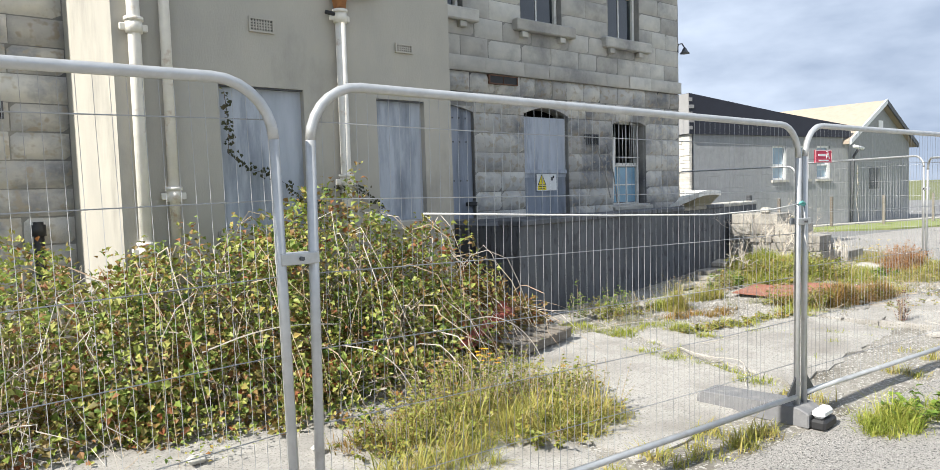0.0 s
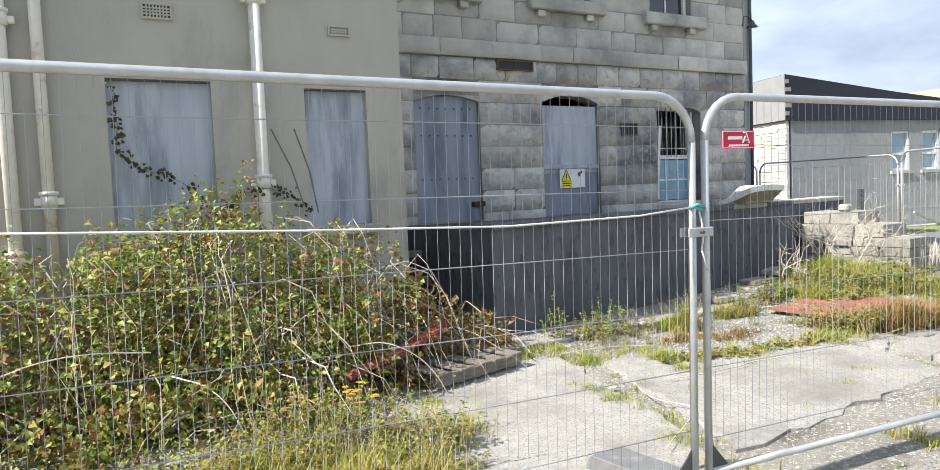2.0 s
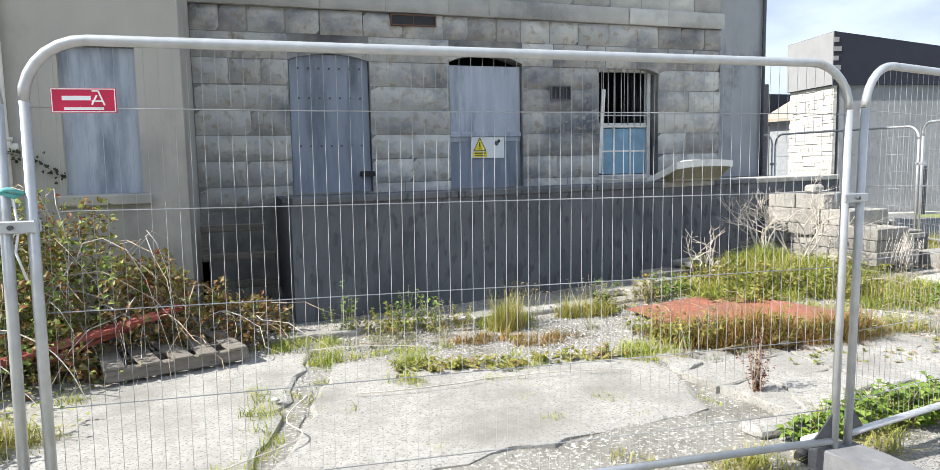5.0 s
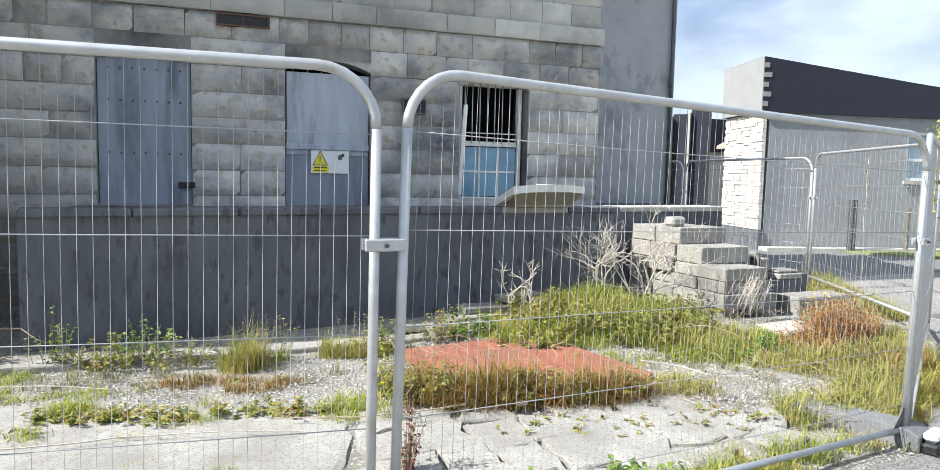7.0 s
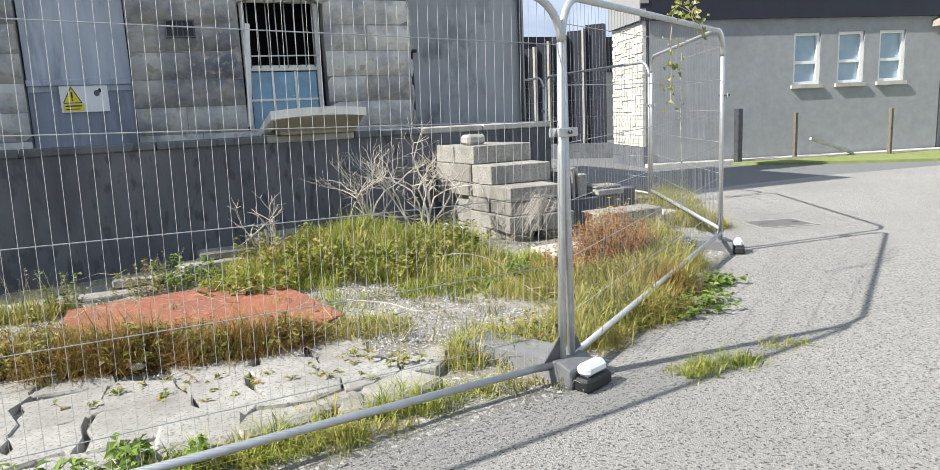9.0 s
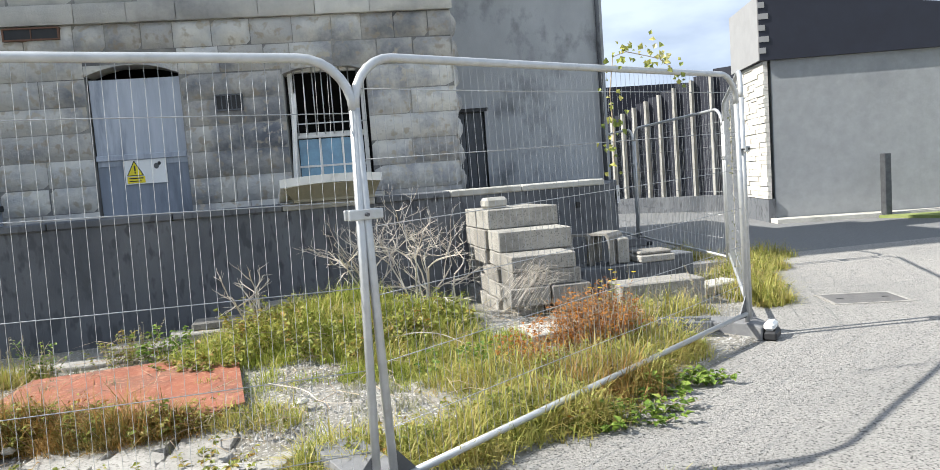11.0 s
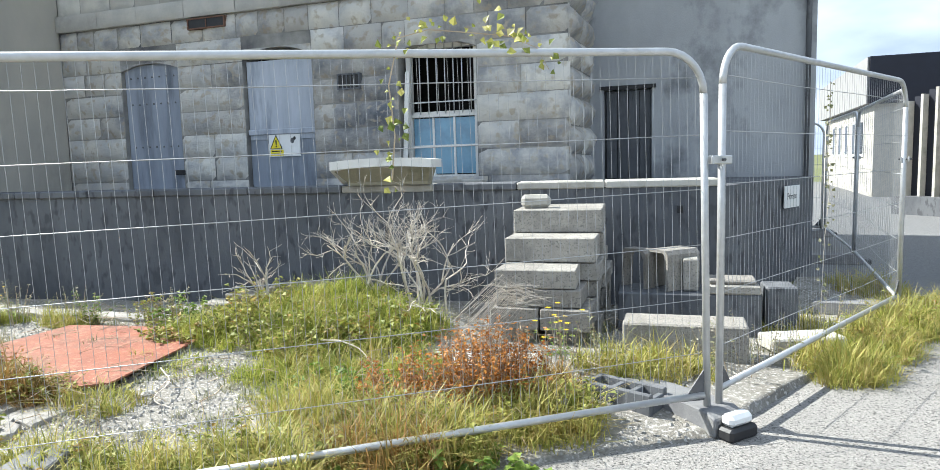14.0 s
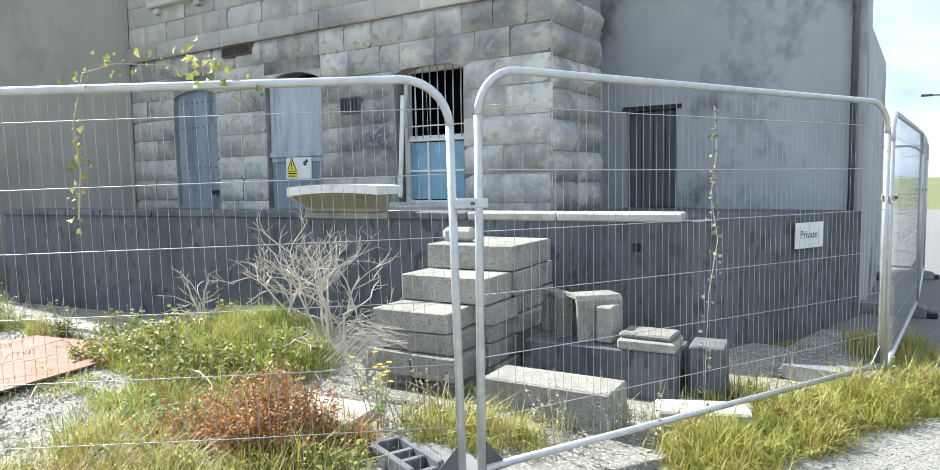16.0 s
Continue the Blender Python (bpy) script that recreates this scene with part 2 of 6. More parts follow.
L_OLIVE = leaves_of("olive weed leaves", [(0.0, (0.075, 0.100, 0.014)), (0.35, (0.200, 0.225, 0.034)), (0.6, (0.316, 0.316, 0.062)), (0.8, (0.300, 0.208, 0.044)), (1.0, (0.316, 0.142, 0.028))], 0.3)
L_WEED = leaves_of("broad weed leaves", [(0.0, (0.054, 0.100, 0.013)), (0.4, (0.134, 0.216, 0.025)), (0.8, (0.244, 0.324, 0.051)), (1.0, (0.324, 0.314, 0.070))], 0.3)
L_GREY = leaves_of("grey seeded weed", [(0.0, (0.12, 0.14, 0.06)), (0.5, (0.25, 0.25, 0.13)), (1.0, (0.45, 0.42, 0.34))], 0.25)
L_IVY = leaves_of("yellowing ivy leaves", [(0.0, (0.08, 0.12, 0.02)), (0.45, (0.30, 0.33, 0.07)), (0.75, (0.55, 0.50, 0.14)), (1.0, (0.68, 0.64, 0.45))], 0.3)
L_DARKIVY = leaves_of("dark ivy leaves", [(0.0, (0.018, 0.022, 0.01)), (0.6, (0.05, 0.055, 0.022)), (1.0, (0.10, 0.07, 0.03))], 0.15)
L_FLOWER = leaves_of("yellow petals", [(0.0, (0.75, 0.55, 0.01)), (1.0, (0.85, 0.68, 0.02))], 0.2)
L_ORANGE = leaves_of("orange petals", [(0.0, (0.80, 0.30, 0.01)), (0.6, (0.85, 0.45, 0.02)), (1.0, (0.80, 0.6, 0.03))], 0.2)


def glass_of(name, rough=0.04, tint=(0.02, 0.025, 0.03)):
    m = bpy.data.materials.new(name)
    m.use_nodes = True
    b = m.node_tree.nodes["Principled BSDF"]
    b.inputs["Base Color"].default_value = (*tint, 1)
    b.inputs["Roughness"].default_value, b.inputs["Specular IOR Level"].default_value = rough, 0.9
    return m


M_GLASS = glass_of("dark window glass")
M_PALEPANE = material("pale blue-grey pane", (0.34, 0.43, 0.49), (0.26, 0.34, 0.40), 3, rough=0.12, bump=0, spec=0.7)
# blue base colour stands in for the sky mirrored in the glass
M_SKYPANE = material("pane in sky reflection blue", (0.20, 0.36, 0.48), (0.17, 0.30, 0.41), 5, (0.15, 0.24, 0.32), 2.5, (0.5, 0.75), rough=0.15, bump=0.02, spec=0.6)

# ---- building helpers ----
def thing(name, at=(0, 0, 0), label="", category="", group="", kind="", turn=0.0):
    ob = new(name)
    ob.empty_display_size = 0.1
    ob.matrix_world = pose(*at, 0, 0, turn)
    return tagged(ob, label, category, group, kind)


def mesh_of(name, bm, mat, smooth=False):
    bmesh.ops.recalc_face_normals(bm, faces=bm.faces)
    me = bpy.data.meshes.new(name)
    bm.to_mesh(me)
    bm.free()
    me.materials.append(mat)
    if smooth:
        me.polygons.foreach_set("use_smooth", [True] * len(me.polygons))
    return me


def part(name, bm, mat, parent=None, label="", smooth=False, m=None):
    """Links a bmesh as ONE mesh object, under a thing or a part where one is given."""
    ob = new(name, mesh_of(name, bm, mat, smooth))
    if parent:
        ob.parent = parent
    if m:
        ob.matrix_basis = m
    return tagged(ob, label)


def raw(name, verts, faces, mat, parent=None, label="", smooth=False):
    me = bpy.data.meshes.new(name)
    me.from_pydata(verts, [], faces)
    me.materials.append(mat)
    if smooth:
        me.polygons.foreach_set("use_smooth", [True] * len(me.polygons))
    ob = new(name, me)
    if parent:
        ob.parent = parent
    return tagged(ob, label)


def box(bm, x0, y0, z0, x1, y1, z1, bevel=0.0, m=None):
    r = bmesh.ops.create_cube(bm, size=1)
    vs = r["verts"]
    bmesh.ops.transform(bm, verts=vs, matrix=Matrix.Translation(((x0 + x1) / 2, (y0 + y1) / 2, (z0 + z1) / 2)) @ Matrix.Diagonal((x1 - x0, y1 - y0, z1 - z0, 1)))
    if m:
        bmesh.ops.transform(bm, verts=vs, matrix=m)
    if bevel:
        es = list({e for v in vs for e in v.link_edges})
        bmesh.ops.bevel(bm, geom=es, offset=bevel, segments=1, affect="EDGES", profile=0.5)
    return bm


def boxed(*a, **k):
    return box(bmesh.new(), *a, **k)


def prism(bm, pts, z0, z1):
    """Upright prism over a plan polygon."""
    lo = [bm.verts.new((x, y, z0)) for x, y in pts]
    hi = [bm.verts.new((x, y, z1)) for x, y in pts]
    bm.faces.new(lo[::-1])
    bm.faces.new(hi)
    for i in range(len(pts)):
        j = (i + 1) % len(pts)
        bm.faces.new((lo[i], lo[j], hi[j], hi[i]))
    return bm


def tube(bm, pts, r, n=8, r2=None):
    """A tube through points, tapering from r to r2."""
    pts = [Vector(p) for p in pts]
    r2 = r if r2 is None else r2
    rings = []
    for i, p in enumerate(pts):
        d = (pts[min(i + 1, len(pts) - 1)] - pts[max(i - 1, 0)]).normalized()
        side = d.orthogonal().normalized() if not rings else (last - d * last.dot(d)).normalized()
        last = side
        up = d.cross(side)
        k = r + (r2 - r) * i / max(1, len(pts) - 1)
        rings.append([bm.verts.new(p + side * (k * math.cos(a)) + up * (k * math.sin(a))) for a in (2 * math.pi * j / n for j in range(n))])
    for a, b in zip(rings, rings[1:]):
        for j in range(n):
            bm.faces.new((a[j], a[(j + 1) % n], b[(j + 1) % n], b[j]))
    if n > 2:
        bm.faces.new(rings[0][::-1])
        bm.faces.new(rings[-1])
    return bm


def wires(name, runs, r, mat, parent, n=3):
    """Many straight thin rods joined into one part."""
    v, f = [], []
    for p, q in runs:
        p, q = Vector(p), Vector(q)
        d = (q - p).normalized()
        s = d.orthogonal().normalized()
        u = d.cross(s)
        k = len(v)
        for e in (p, q):
            v += [tuple(e + (s * math.cos(2 * math.pi * j / n) + u * math.sin(2 * math.pi * j / n)) * r) for j in range(n)]
        f += [(k + j, k + (j + 1) % n, k + n + (j + 1) % n, k + n + j) for j in range(n)]
    ob = raw(name, v, f, mat, parent)
    return tagged(ob, kind="stuff")


def text_of(name, words, size, mat, parent, m):
    c = bpy.data.curves.new(name, "FONT")
    c.body, c.size, c.extrude, c.align_x, c.align_y = words, size, 0.0006, "CENTER", "CENTER"
    c.materials.append(mat)
    ob = new(name, c)
    ob.parent, ob.matrix_basis = parent, m
    return ob


FACING = pose(0, 0, 0, 90)          # lays a flat piece drawn in x, y upright, towards -y


def fence_y(x):
    """The line of the fence's feet in plan."""
    return float(np.interp(x, (-20, -2.66, 0.836, 4.336, 7.825, 11.27, 14.10, 15.58), (0.9, 1.65, 1.844, 1.657, 1.40, 2.017, 4.06, 7.12)))


def ground_z(x, y):
    """Height of the compound's rough ground."""
    z = 0.012 + 0.02 * noise.noise((x * 0.9, y * 0.9, 3.1)) + 0.012 * noise.noise((x * 4, y * 4, 7.7))
    z += 0.34 * math.exp(-((x - 11.02) / 1.05) ** 2 - ((y - 5.57) / 0.75) ** 2)
    z += 0.10 * math.exp(-((x - 13.23) / 1.3) ** 2 - ((y - 4.72) / 0.9) ** 2)
    z += 0.07 * math.exp(-((x - 9.42) / 1.2) ** 2 - ((y - 4.22) / 0.7) ** 2)
    return z

# ---- ground ----
def sheet(name, pts, z, mat, label, category, thick=0.02):
    return tagged(part(name, prism(bmesh.new(), pts, z - thick, z), mat), label, category, kind="structure")


M_TURF = material("rough turf", (0.10, 0.12, 0.045), (0.16, 0.165, 0.06), 3, (0.22, 0.20, 0.11), 0.25, bump=0.8, bump_scale=40)
sheet("ground", [(-900, -900), (900, -900), (900, 900), (-900, 900)], -0.03, M_TURF, "rough green turf reaching the horizon", "ground", 0.5)

xs_f = [-20 + 0.5 * i for i in range(71)] + [15.3]
edge = [(x, fence_y(x) - 0.12 + 0.05 * noise.noise((x * 2.1, 0, 5))) for x in xs_f]
sheet("path", edge + [(15.75, 8.15), (17.2, 8.12), (20.5, 8.3), (24, 8.0), (60, 4.0), (60, -12), (-20, -12)], 0.004, M_PATH, "pale exposed aggregate path with fine pebbles", "path", 0.04)
# the edge near y 8 follows the main building's shadow, coloured dark
sheet("road", [(15.0, 8.0), (17.2, 8.0), (20.5, 8.2), (24, 7.9), (60, 3.9), (60, 40), (11, 40), (11, 15.2), (15.0, 15.2)], 0.002, M_SHADELANE, "lane beside the buildings, the main building's shadow in its dark colour", "road", 0.04)

v, f = [], []
cols = 150
rows_n = 60
for i in range(cols + 1):
    x = -9 + 24.6 * i / cols
    ya = fence_y(x) - 0.16
    yb = 8.2 if x < 14.9 else 9.2
    for j in range(rows_n + 1):
        y = ya + (yb - ya) * j / rows_n
        v.append((x, y, ground_z(x, y) if j else -0.01))
for i in range(cols):
    for j in range(rows_n):
        a = i * (rows_n + 1) + j
        f.append((a, a + rows_n + 1, a + rows_n + 2, a + 1))
tagged(raw("compound_ground", v, f, M_GRAVEL, smooth=True), "uneven gravel and soil ground inside the fence", "ground", kind="structure")


def broken_slab(pts, z, thick, seed, mat=M_SLAB):
    """A cast concrete slab with chipped, wandering edges."""
    rng = random.Random(seed)
    ring = []
    for a, b in zip(pts, pts[1:] + pts[:1]):
        n = max(3, int(math.dist(a, b) / 0.16))
        for k in range(n):
            s = k / n
            ring.append((a[0] + (b[0] - a[0]) * s + rng.uniform(-0.04, 0.04), a[1] + (b[1] - a[1]) * s + rng.uniform(-0.04, 0.04)))
    bm = bmesh.new()
    cx, cy = sum(p[0] for p in ring) / len(ring), sum(p[1] for p in ring) / len(ring)
    lo = [bm.verts.new((x, y, z - thick)) for x, y in ring]
    hi = [bm.verts.new((x, y, z - rng.uniform(0.004, 0.018))) for x, y in ring]
    inn = [bm.verts.new((x + (cx - x) * 0.03, y + (cy - y) * 0.05, z + 0.004 * noise.noise((x * 3, y * 3, 1)))) for x, y in ring]
    for i in range(len(ring)):
        j = (i + 1) % len(ring)
        bm.faces.new((lo[i], lo[j], hi[j], hi[i]))
        bm.faces.new((hi[i], hi[j], inn[j], inn[i]))
    bm.faces.new(inn)
    return bm


yard = thing("concrete_yard", label="cracked pale concrete yard slabs with weedy joints", category="paving", kind="structure")
for k, (pts, z) in enumerate([
        ([(2.92, 1.94), (4.96, 2.03), (5.62, 4.58), (3.66, 4.75)], 0.034),
        ([(5.10, 2.06), (7.78, 2.32), (8.08, 3.50), (5.74, 4.22)], 0.036),
        ([(-2.17, 1.81), (2.77, 1.94), (3.47, 4.60), (-2.20, 4.60)], 0.032),
        ([(-5.99, 1.60), (-2.32, 1.76), (-2.34, 4.40), (-6.00, 4.40)], 0.032),
        ([(11.79, 3.07), (12.84, 3.57), (12.66, 4.39), (11.42, 3.73)], 0.04)]):
    part("slab", broken_slab(pts, z, 0.09, k), M_SLAB, yard)
rng = random.Random(77)
knots = {}
for i in range(9):
    for k in range(4):
        x = 8.08 + 0.335 * i
        lo = float(np.interp(x, (7.9, 10.8), (2.02, 2.36)))
        knots[i, k] = (x + rng.uniform(-0.11, 0.11), lo + (3.38 - lo) * k / 3 + rng.uniform(-0.1, 0.1) * (k > 0))
for i in range(8):
    for k in range(3):
        if rng.random() < 0.08 * k:
            continue
        q = [knots[i, k], knots[i + 1, k], knots[i + 1, k + 1], knots[i, k + 1]]
        cx, cy = sum(p[0] for p in q) / 4, sum(p[1] for p in q) / 4
        pts = [(x + (cx - x) * 0.05, y + (cy - y) * 0.05) for x, y in q]
        part("fragment", broken_slab(pts, (0.075, 0.055, 0.048)[k] + rng.uniform(-0.008, 0.01), 0.085, 200 + i * 3 + k), M_SLAB, yard)
kerb = thing("kerb_strip", label="low concrete kerb strip along the building", category="kerb", kind="structure")
for k in range(5):
    x = 5.3 + 0.95 * k
    part("kerb", broken_slab([(x, 5.02 + 0.05 * k), (x + 0.92, 5.06 + 0.05 * k), (x + 0.92, 5.28 + 0.05 * k), (x, 5.24 + 0.05 * k)], 0.065, 0.14, 40 + k), M_SLAB, kerb)
sheet("lawn", [(20.97, 11.38), (21.50, 10.50), (24.45, 8.30), (43.4, 1.7), (44.4, 5.6)], 0.06, material("lawn", (0.17, 0.21, 0.06), (0.24, 0.27, 0.09), 6, (0.29, 0.29, 0.13), 0.6, bump=0.7, bump_scale=60), "short sunlit green lawn", "lawn", 0.07)
sheet("white_kerb", [(19.2, 11.94), (44.4, 5.63), (44.5, 6.04), (19.29, 12.34)], 0.09, M_COPING, "pale concrete margin along the grey building", "kerb", 0.1)


# ---- walls ----
def wall_with_holes(bm, x0, x1, z0, z1, holes, y0, y1):
    """A wall facing -y between y0 and y1 with openings (x0, x1, z0, z1) cut through it."""
    xs = sorted({x0, x1, *(h[0] for h in holes), *(h[1] for h in holes)})
    zs = sorted({z0, z1, *(h[2] for h in holes), *(h[3] for h in holes)})
    hole = lambda a, c: any(h[0] <= a < h[1] and h[2] <= c < h[3] for h in holes)
    solid = lambda i, k: 0 <= i < len(xs) - 1 and 0 <= k < len(zs) - 1 and not hole((xs[i] + xs[i + 1]) / 2, (zs[k] + zs[k + 1]) / 2)
    q = lambda *p: bm.faces.new([bm.verts.new(c) for c in p])
    for i in range(len(xs) - 1):
        for k in range(len(zs) - 1):
            if not solid(i, k):
                continue
            a, b, c, d = xs[i], xs[i + 1], zs[k], zs[k + 1]
            q((a, y0, c), (b, y0, c), (b, y0, d), (a, y0, d))
            q((b, y1, c), (a, y1, c), (a, y1, d), (b, y1, d))
            if not solid(i - 1, k): q((a, y1, c), (a, y0, c), (a, y0, d), (a, y1, d))
            if not solid(i + 1, k): q((b, y0, c), (b, y1, c), (b, y1, d), (b, y0, d))
            if not solid(i, k - 1): q((a, y1, c), (b, y1, c), (b, y0, c), (a, y0, c))
            if not solid(i, k + 1): q((a, y0, d), (b, y0, d), (b, y1, d), (a, y1, d))
    bmesh.ops.remove_doubles(bm, verts=bm.verts, dist=0.0005)
    return bm


def rock_stone(length, height, out, seed):
    """One rock-faced stone: bevelled joints, an uneven swelling front. Local: x along, z up, -y out."""
    bm = bmesh.new()
    nx, nz = 9, 6
    g = [[None] * (nz + 1) for _ in range(nx + 1)]
    for i in range(nx + 1):
        for k in range(nz + 1):
            u, w = i / nx, k / nz
            rim = i in (0, nx) or k in (0, nz)
            m = min(u, 1 - u) * length / height, min(w, 1 - w)
            swell = min(1.0, min(m) * 3.2)
            d = 0.0 if rim else out * (0.55 * swell + 0.55 * swell * (0.5 + 0.5 * noise.noise((u * length * 4 + seed * 7.3, w * height * 6, seed * 1.7))) + 0.22 * noise.noise((u * length * 13 + seed, w * height * 15, seed * 2.3)))
            gap = 0.0035
            x = gap + (length - 2 * gap) * u + (0.0 if rim else 0.012 * noise.noise((u * 9, w * 9, seed + 40)))
            z = gap + (height - 2 * gap) * w
            g[i][k] = bm.verts.new((x, 0.011 if rim else -d, z))
    for i in range(nx):
        for k in range(nz):
            bm.faces.new((g[i][k], g[i + 1][k], g[i + 1][k + 1], g[i][k + 1]))
    return bm


STONES = {}


def lay_stones(parent, place, length, z0, z1, course, holes, mat, out, seed, name="stone", long=(0.42, 0.98)):
    """Courses of stones over a face of that length, round its openings. place: the face's pose, x along it and -y out of it."""
    rng = random.Random(seed)
    n = max(1, round((z1 - z0) / course))
    h = (z1 - z0) / n
    for c in range(n):
        za, zb = z0 + c * h, z0 + (c + 1) * h
        cuts = sorted((a, b) for a, b, lo, hi in holes if lo < zb - 0.08 and hi > za + 0.08)
        x, runs = 0.0, []
        for a, b in cuts:
            if a > x: runs.append((x, a))
            x = max(x, b)
        if x < length: runs.append((x, length))
        for a, b in runs:
            if b - a < 0.05:
                continue
            k = max(1, round((b - a) / rng.uniform(*long)))
            parts_l = [rng.uniform(0.7, 1.3) for _ in range(k)]
            s = (b - a) / sum(parts_l)
            x = a
            for w in parts_l:
                size = max(0.2, round(w * s / 0.2) * 0.2)
                key = (mat.name, size, round(h, 3), rng.randrange(3))
                if key not in STONES:
                    STONES[key] = mesh_of(name, rock_stone(size, h, out, key[3] * 5 + size * 3 + h), mat, smooth=True)
                ob = new(name, STONES[key])
                ob.parent = parent
                ob.matrix_basis = place @ Matrix.Translation((x, -rng.uniform(0, 0.012), za)) @ Matrix.Diagonal((w * s / size, 1, 1, 1))
                x += w * s


DOOR_B, WIN_B, WIN_S = (5.82, 6.86, 1.2, 3.0), (7.97, 9.06, 1.2, 3.06), (10.30, 11.33, 1.27, 2.95)
UP_A, UP_B, UP_C = (5.60, 6.70, 4.52, 6.25), (7.95, 8.95, 4.51, 6.25), (10.22, 11.16, 4.47, 6.25)
HOLES = [DOOR_B, WIN_B, WIN_S, UP_A, UP_B, UP_C]
wall_main = tagged(part("wall_north", wall_with_holes(bmesh.new(), 4.67, 12.45, -0.3, 7.0, HOLES, 8.14, 8.5), M_MORTAR), "weathered grey limestone facade in rock-faced courses", "wall", kind="structure")
wall_left = tagged(part("wall_northwest", boxed(-9, 8.07, -0.3, 1.12, 8.5, 7.0), M_MORTAR), "dark weathered limestone wall in rock-faced courses", "wall", kind="structure")
bm = boxed(12.1, 8.5, -0.3, 12.45, 9.45, 7.0)
wall_return = tagged(part("wall_return", bm, M_MORTAR), "stone return wall with rough quoins", "wall", kind="structure")
bm = bmesh.new()
box(bm, 11.7, 9.45, -0.3, 12.1, 10.2, 6.2)
box(bm, -9, 11.0, -0.3, 11.7, 11.3, 7.0)
box(bm, -9.3, 8.07, -0.3, -9, 11.3, 7.0)
tagged(part("wall_back", bm, M_RENDER), "plain grey rendered rear walls", "wall", kind="structure")
bm = bmesh.new()
prism(bm, [(-9.5, 7.9), (1.07, 7.9), (1.07, 8.06), (4.7, 8.06), (4.7, 7.9), (12.6, 7.9), (12.6, 11.5), (-9.5, 11.5)], 7.0, 7.2)
tagged(part("roof_main", bm, M_SLATE), "flat slate grey roof with a shallow overhang", "roof", kind="structure")
# ceiling, floor and inner wall: the rooms' gloom is put into their colour
tagged(part("ceiling", boxed(4.67, 8.5, 3.3, 12.1, 11.0, 3.5), M_INSIDE), "ceiling inside the empty rooms, coloured near black to read as unlit", "ceiling", kind="structure")
tagged(part("floor", boxed(4.67, 8.5, 0.9, 12.1, 11.0, 1.1), M_INSIDE), "floor inside the empty rooms, coloured near black to read as unlit", "floor", kind="structure")
tagged(part("wall_inside", boxed(4.75, 9.6, 1.1, 12.05, 9.7, 7.0), M_INSIDE), "inner wall of the empty rooms, coloured near black to read as unlit", "wall", kind="structure")

# grey rendered block set back at the end of the facade
GDOOR = (12.50, 13.16, 1.18, 2.43)
wall_grey = tagged(part("wall_east", wall_with_holes(bmesh.new(), 11.7, 15.2, -0.3, 6.4, [GDOOR], 10.2, 10.5), M_RENDER), "grey cement-rendered wall with black damp stains", "wall", kind="structure")
tagged(part("wall_east_side", boxed(14.9, 10.5, -0.3, 15.2, 11.0, 6.4), M_RENDER), "grey rendered end wall", "wall", kind="structure")
# unseen block, added so its shadow reaches the neighbouring building's foot
tagged(part("wall_east_rear", boxed(11.7, 11.0, -0.3, 15.2, 14.2, 3.3), M_RENDER), "unseen low rear block, added for the shadow it casts on the lane", "wall", kind="structure")
tagged(part("roof_east", boxed(11.6, 10.1, 6.4, 15.3, 11.1, 6.52), M_SLATE), "thin slate roof over the grey block", "roof", kind="structure")
door = tagged(part("door_1", boxed(12.51, 10.28, 1.18, 13.15, 10.33, 2.42), M_BLACK), "dark weathered door in the grey wall", "door", kind="structure")
part("lintel", boxed(12.45, 10.17, 2.43, 13.22, 10.24, 2.48), M_BLACK, door)
for k in range(4):
    part("plank", boxed(12.53 + 0.155 * k, 10.265, 1.19, 12.677 + 0.155 * k, 10.28, 2.41, bevel=0.004), M_SLATE, door)
rain = thing("rainwater_pipe", (15.1, 10.14, 0), "thin grey rainwater pipe fixed to the rendered wall", "pipe")
part("pipe", tube(bmesh.new(), [(0, 0, 1.17), (0, 0, 6.15)], 0.035, 10), M_CEMENT, rain, smooth=True)

# terrace in front of the facade
TER = [(5.586, 5.74), (14.10, 7.31), (14.95, 9.25), (15.2, 10.19), (12.5, 10.19), (12.5, 8.1), (5.586, 8.1)]
terrace = tagged(part("terrace_wall", prism(bmesh.new(), TER, -0.3, 1.18), M_CEMENT), "smooth grey cement terrace wall", "wall", kind="structure")
TSLOPE = math.degrees(math.atan2(1.57, 8.514))
rng = random.Random(4)
x = 0.0
while x < 8.5:
    L = min(rng.uniform(0.8, 1.15), 8.66 - x)
    # the wing's shadow is coloured in: shaded copings take M_CEMENT, sunlit ones M_COPING
    part("coping", boxed(0.004, -0.03, 0, L - 0.004, 0.36, 0.075, bevel=0.012), M_COPING if x > 5.95 or 4.3 < x < 5.3 else M_CEMENT, terrace, m=pose(5.586, 5.74, 1.182, 0, 0, TSLOPE) @ pose(x, rng.uniform(-0.01, 0.01), 0))
    x += L
tagged(part("cable_entry", boxed(13.70, 7.19, 0.93, 13.75, 7.30, 1.0), M_BLACK), "small dark hole in the cement wall", "hole", kind="structure")

# cream rendered wing
W1, W2 = (1.99, 2.83, 1.34, 2.69), (3.67, 4.29, 1.34, 2.66)
wing = tagged(part("wall_wing", wall_with_holes(bmesh.new(), 1.12, 4.67, -0.3, 6.96, [W1, W2], 5.88, 6.2), M_CREAM), "stained cream rendered wall of the wing", "wall", kind="structure")
tagged(part("wall_wing_west", boxed(1.12, 6.2, -0.3, 1.4, 8.3, 6.96), M_CREAM), "sunlit cream rendered side of the wing", "wall", kind="structure")
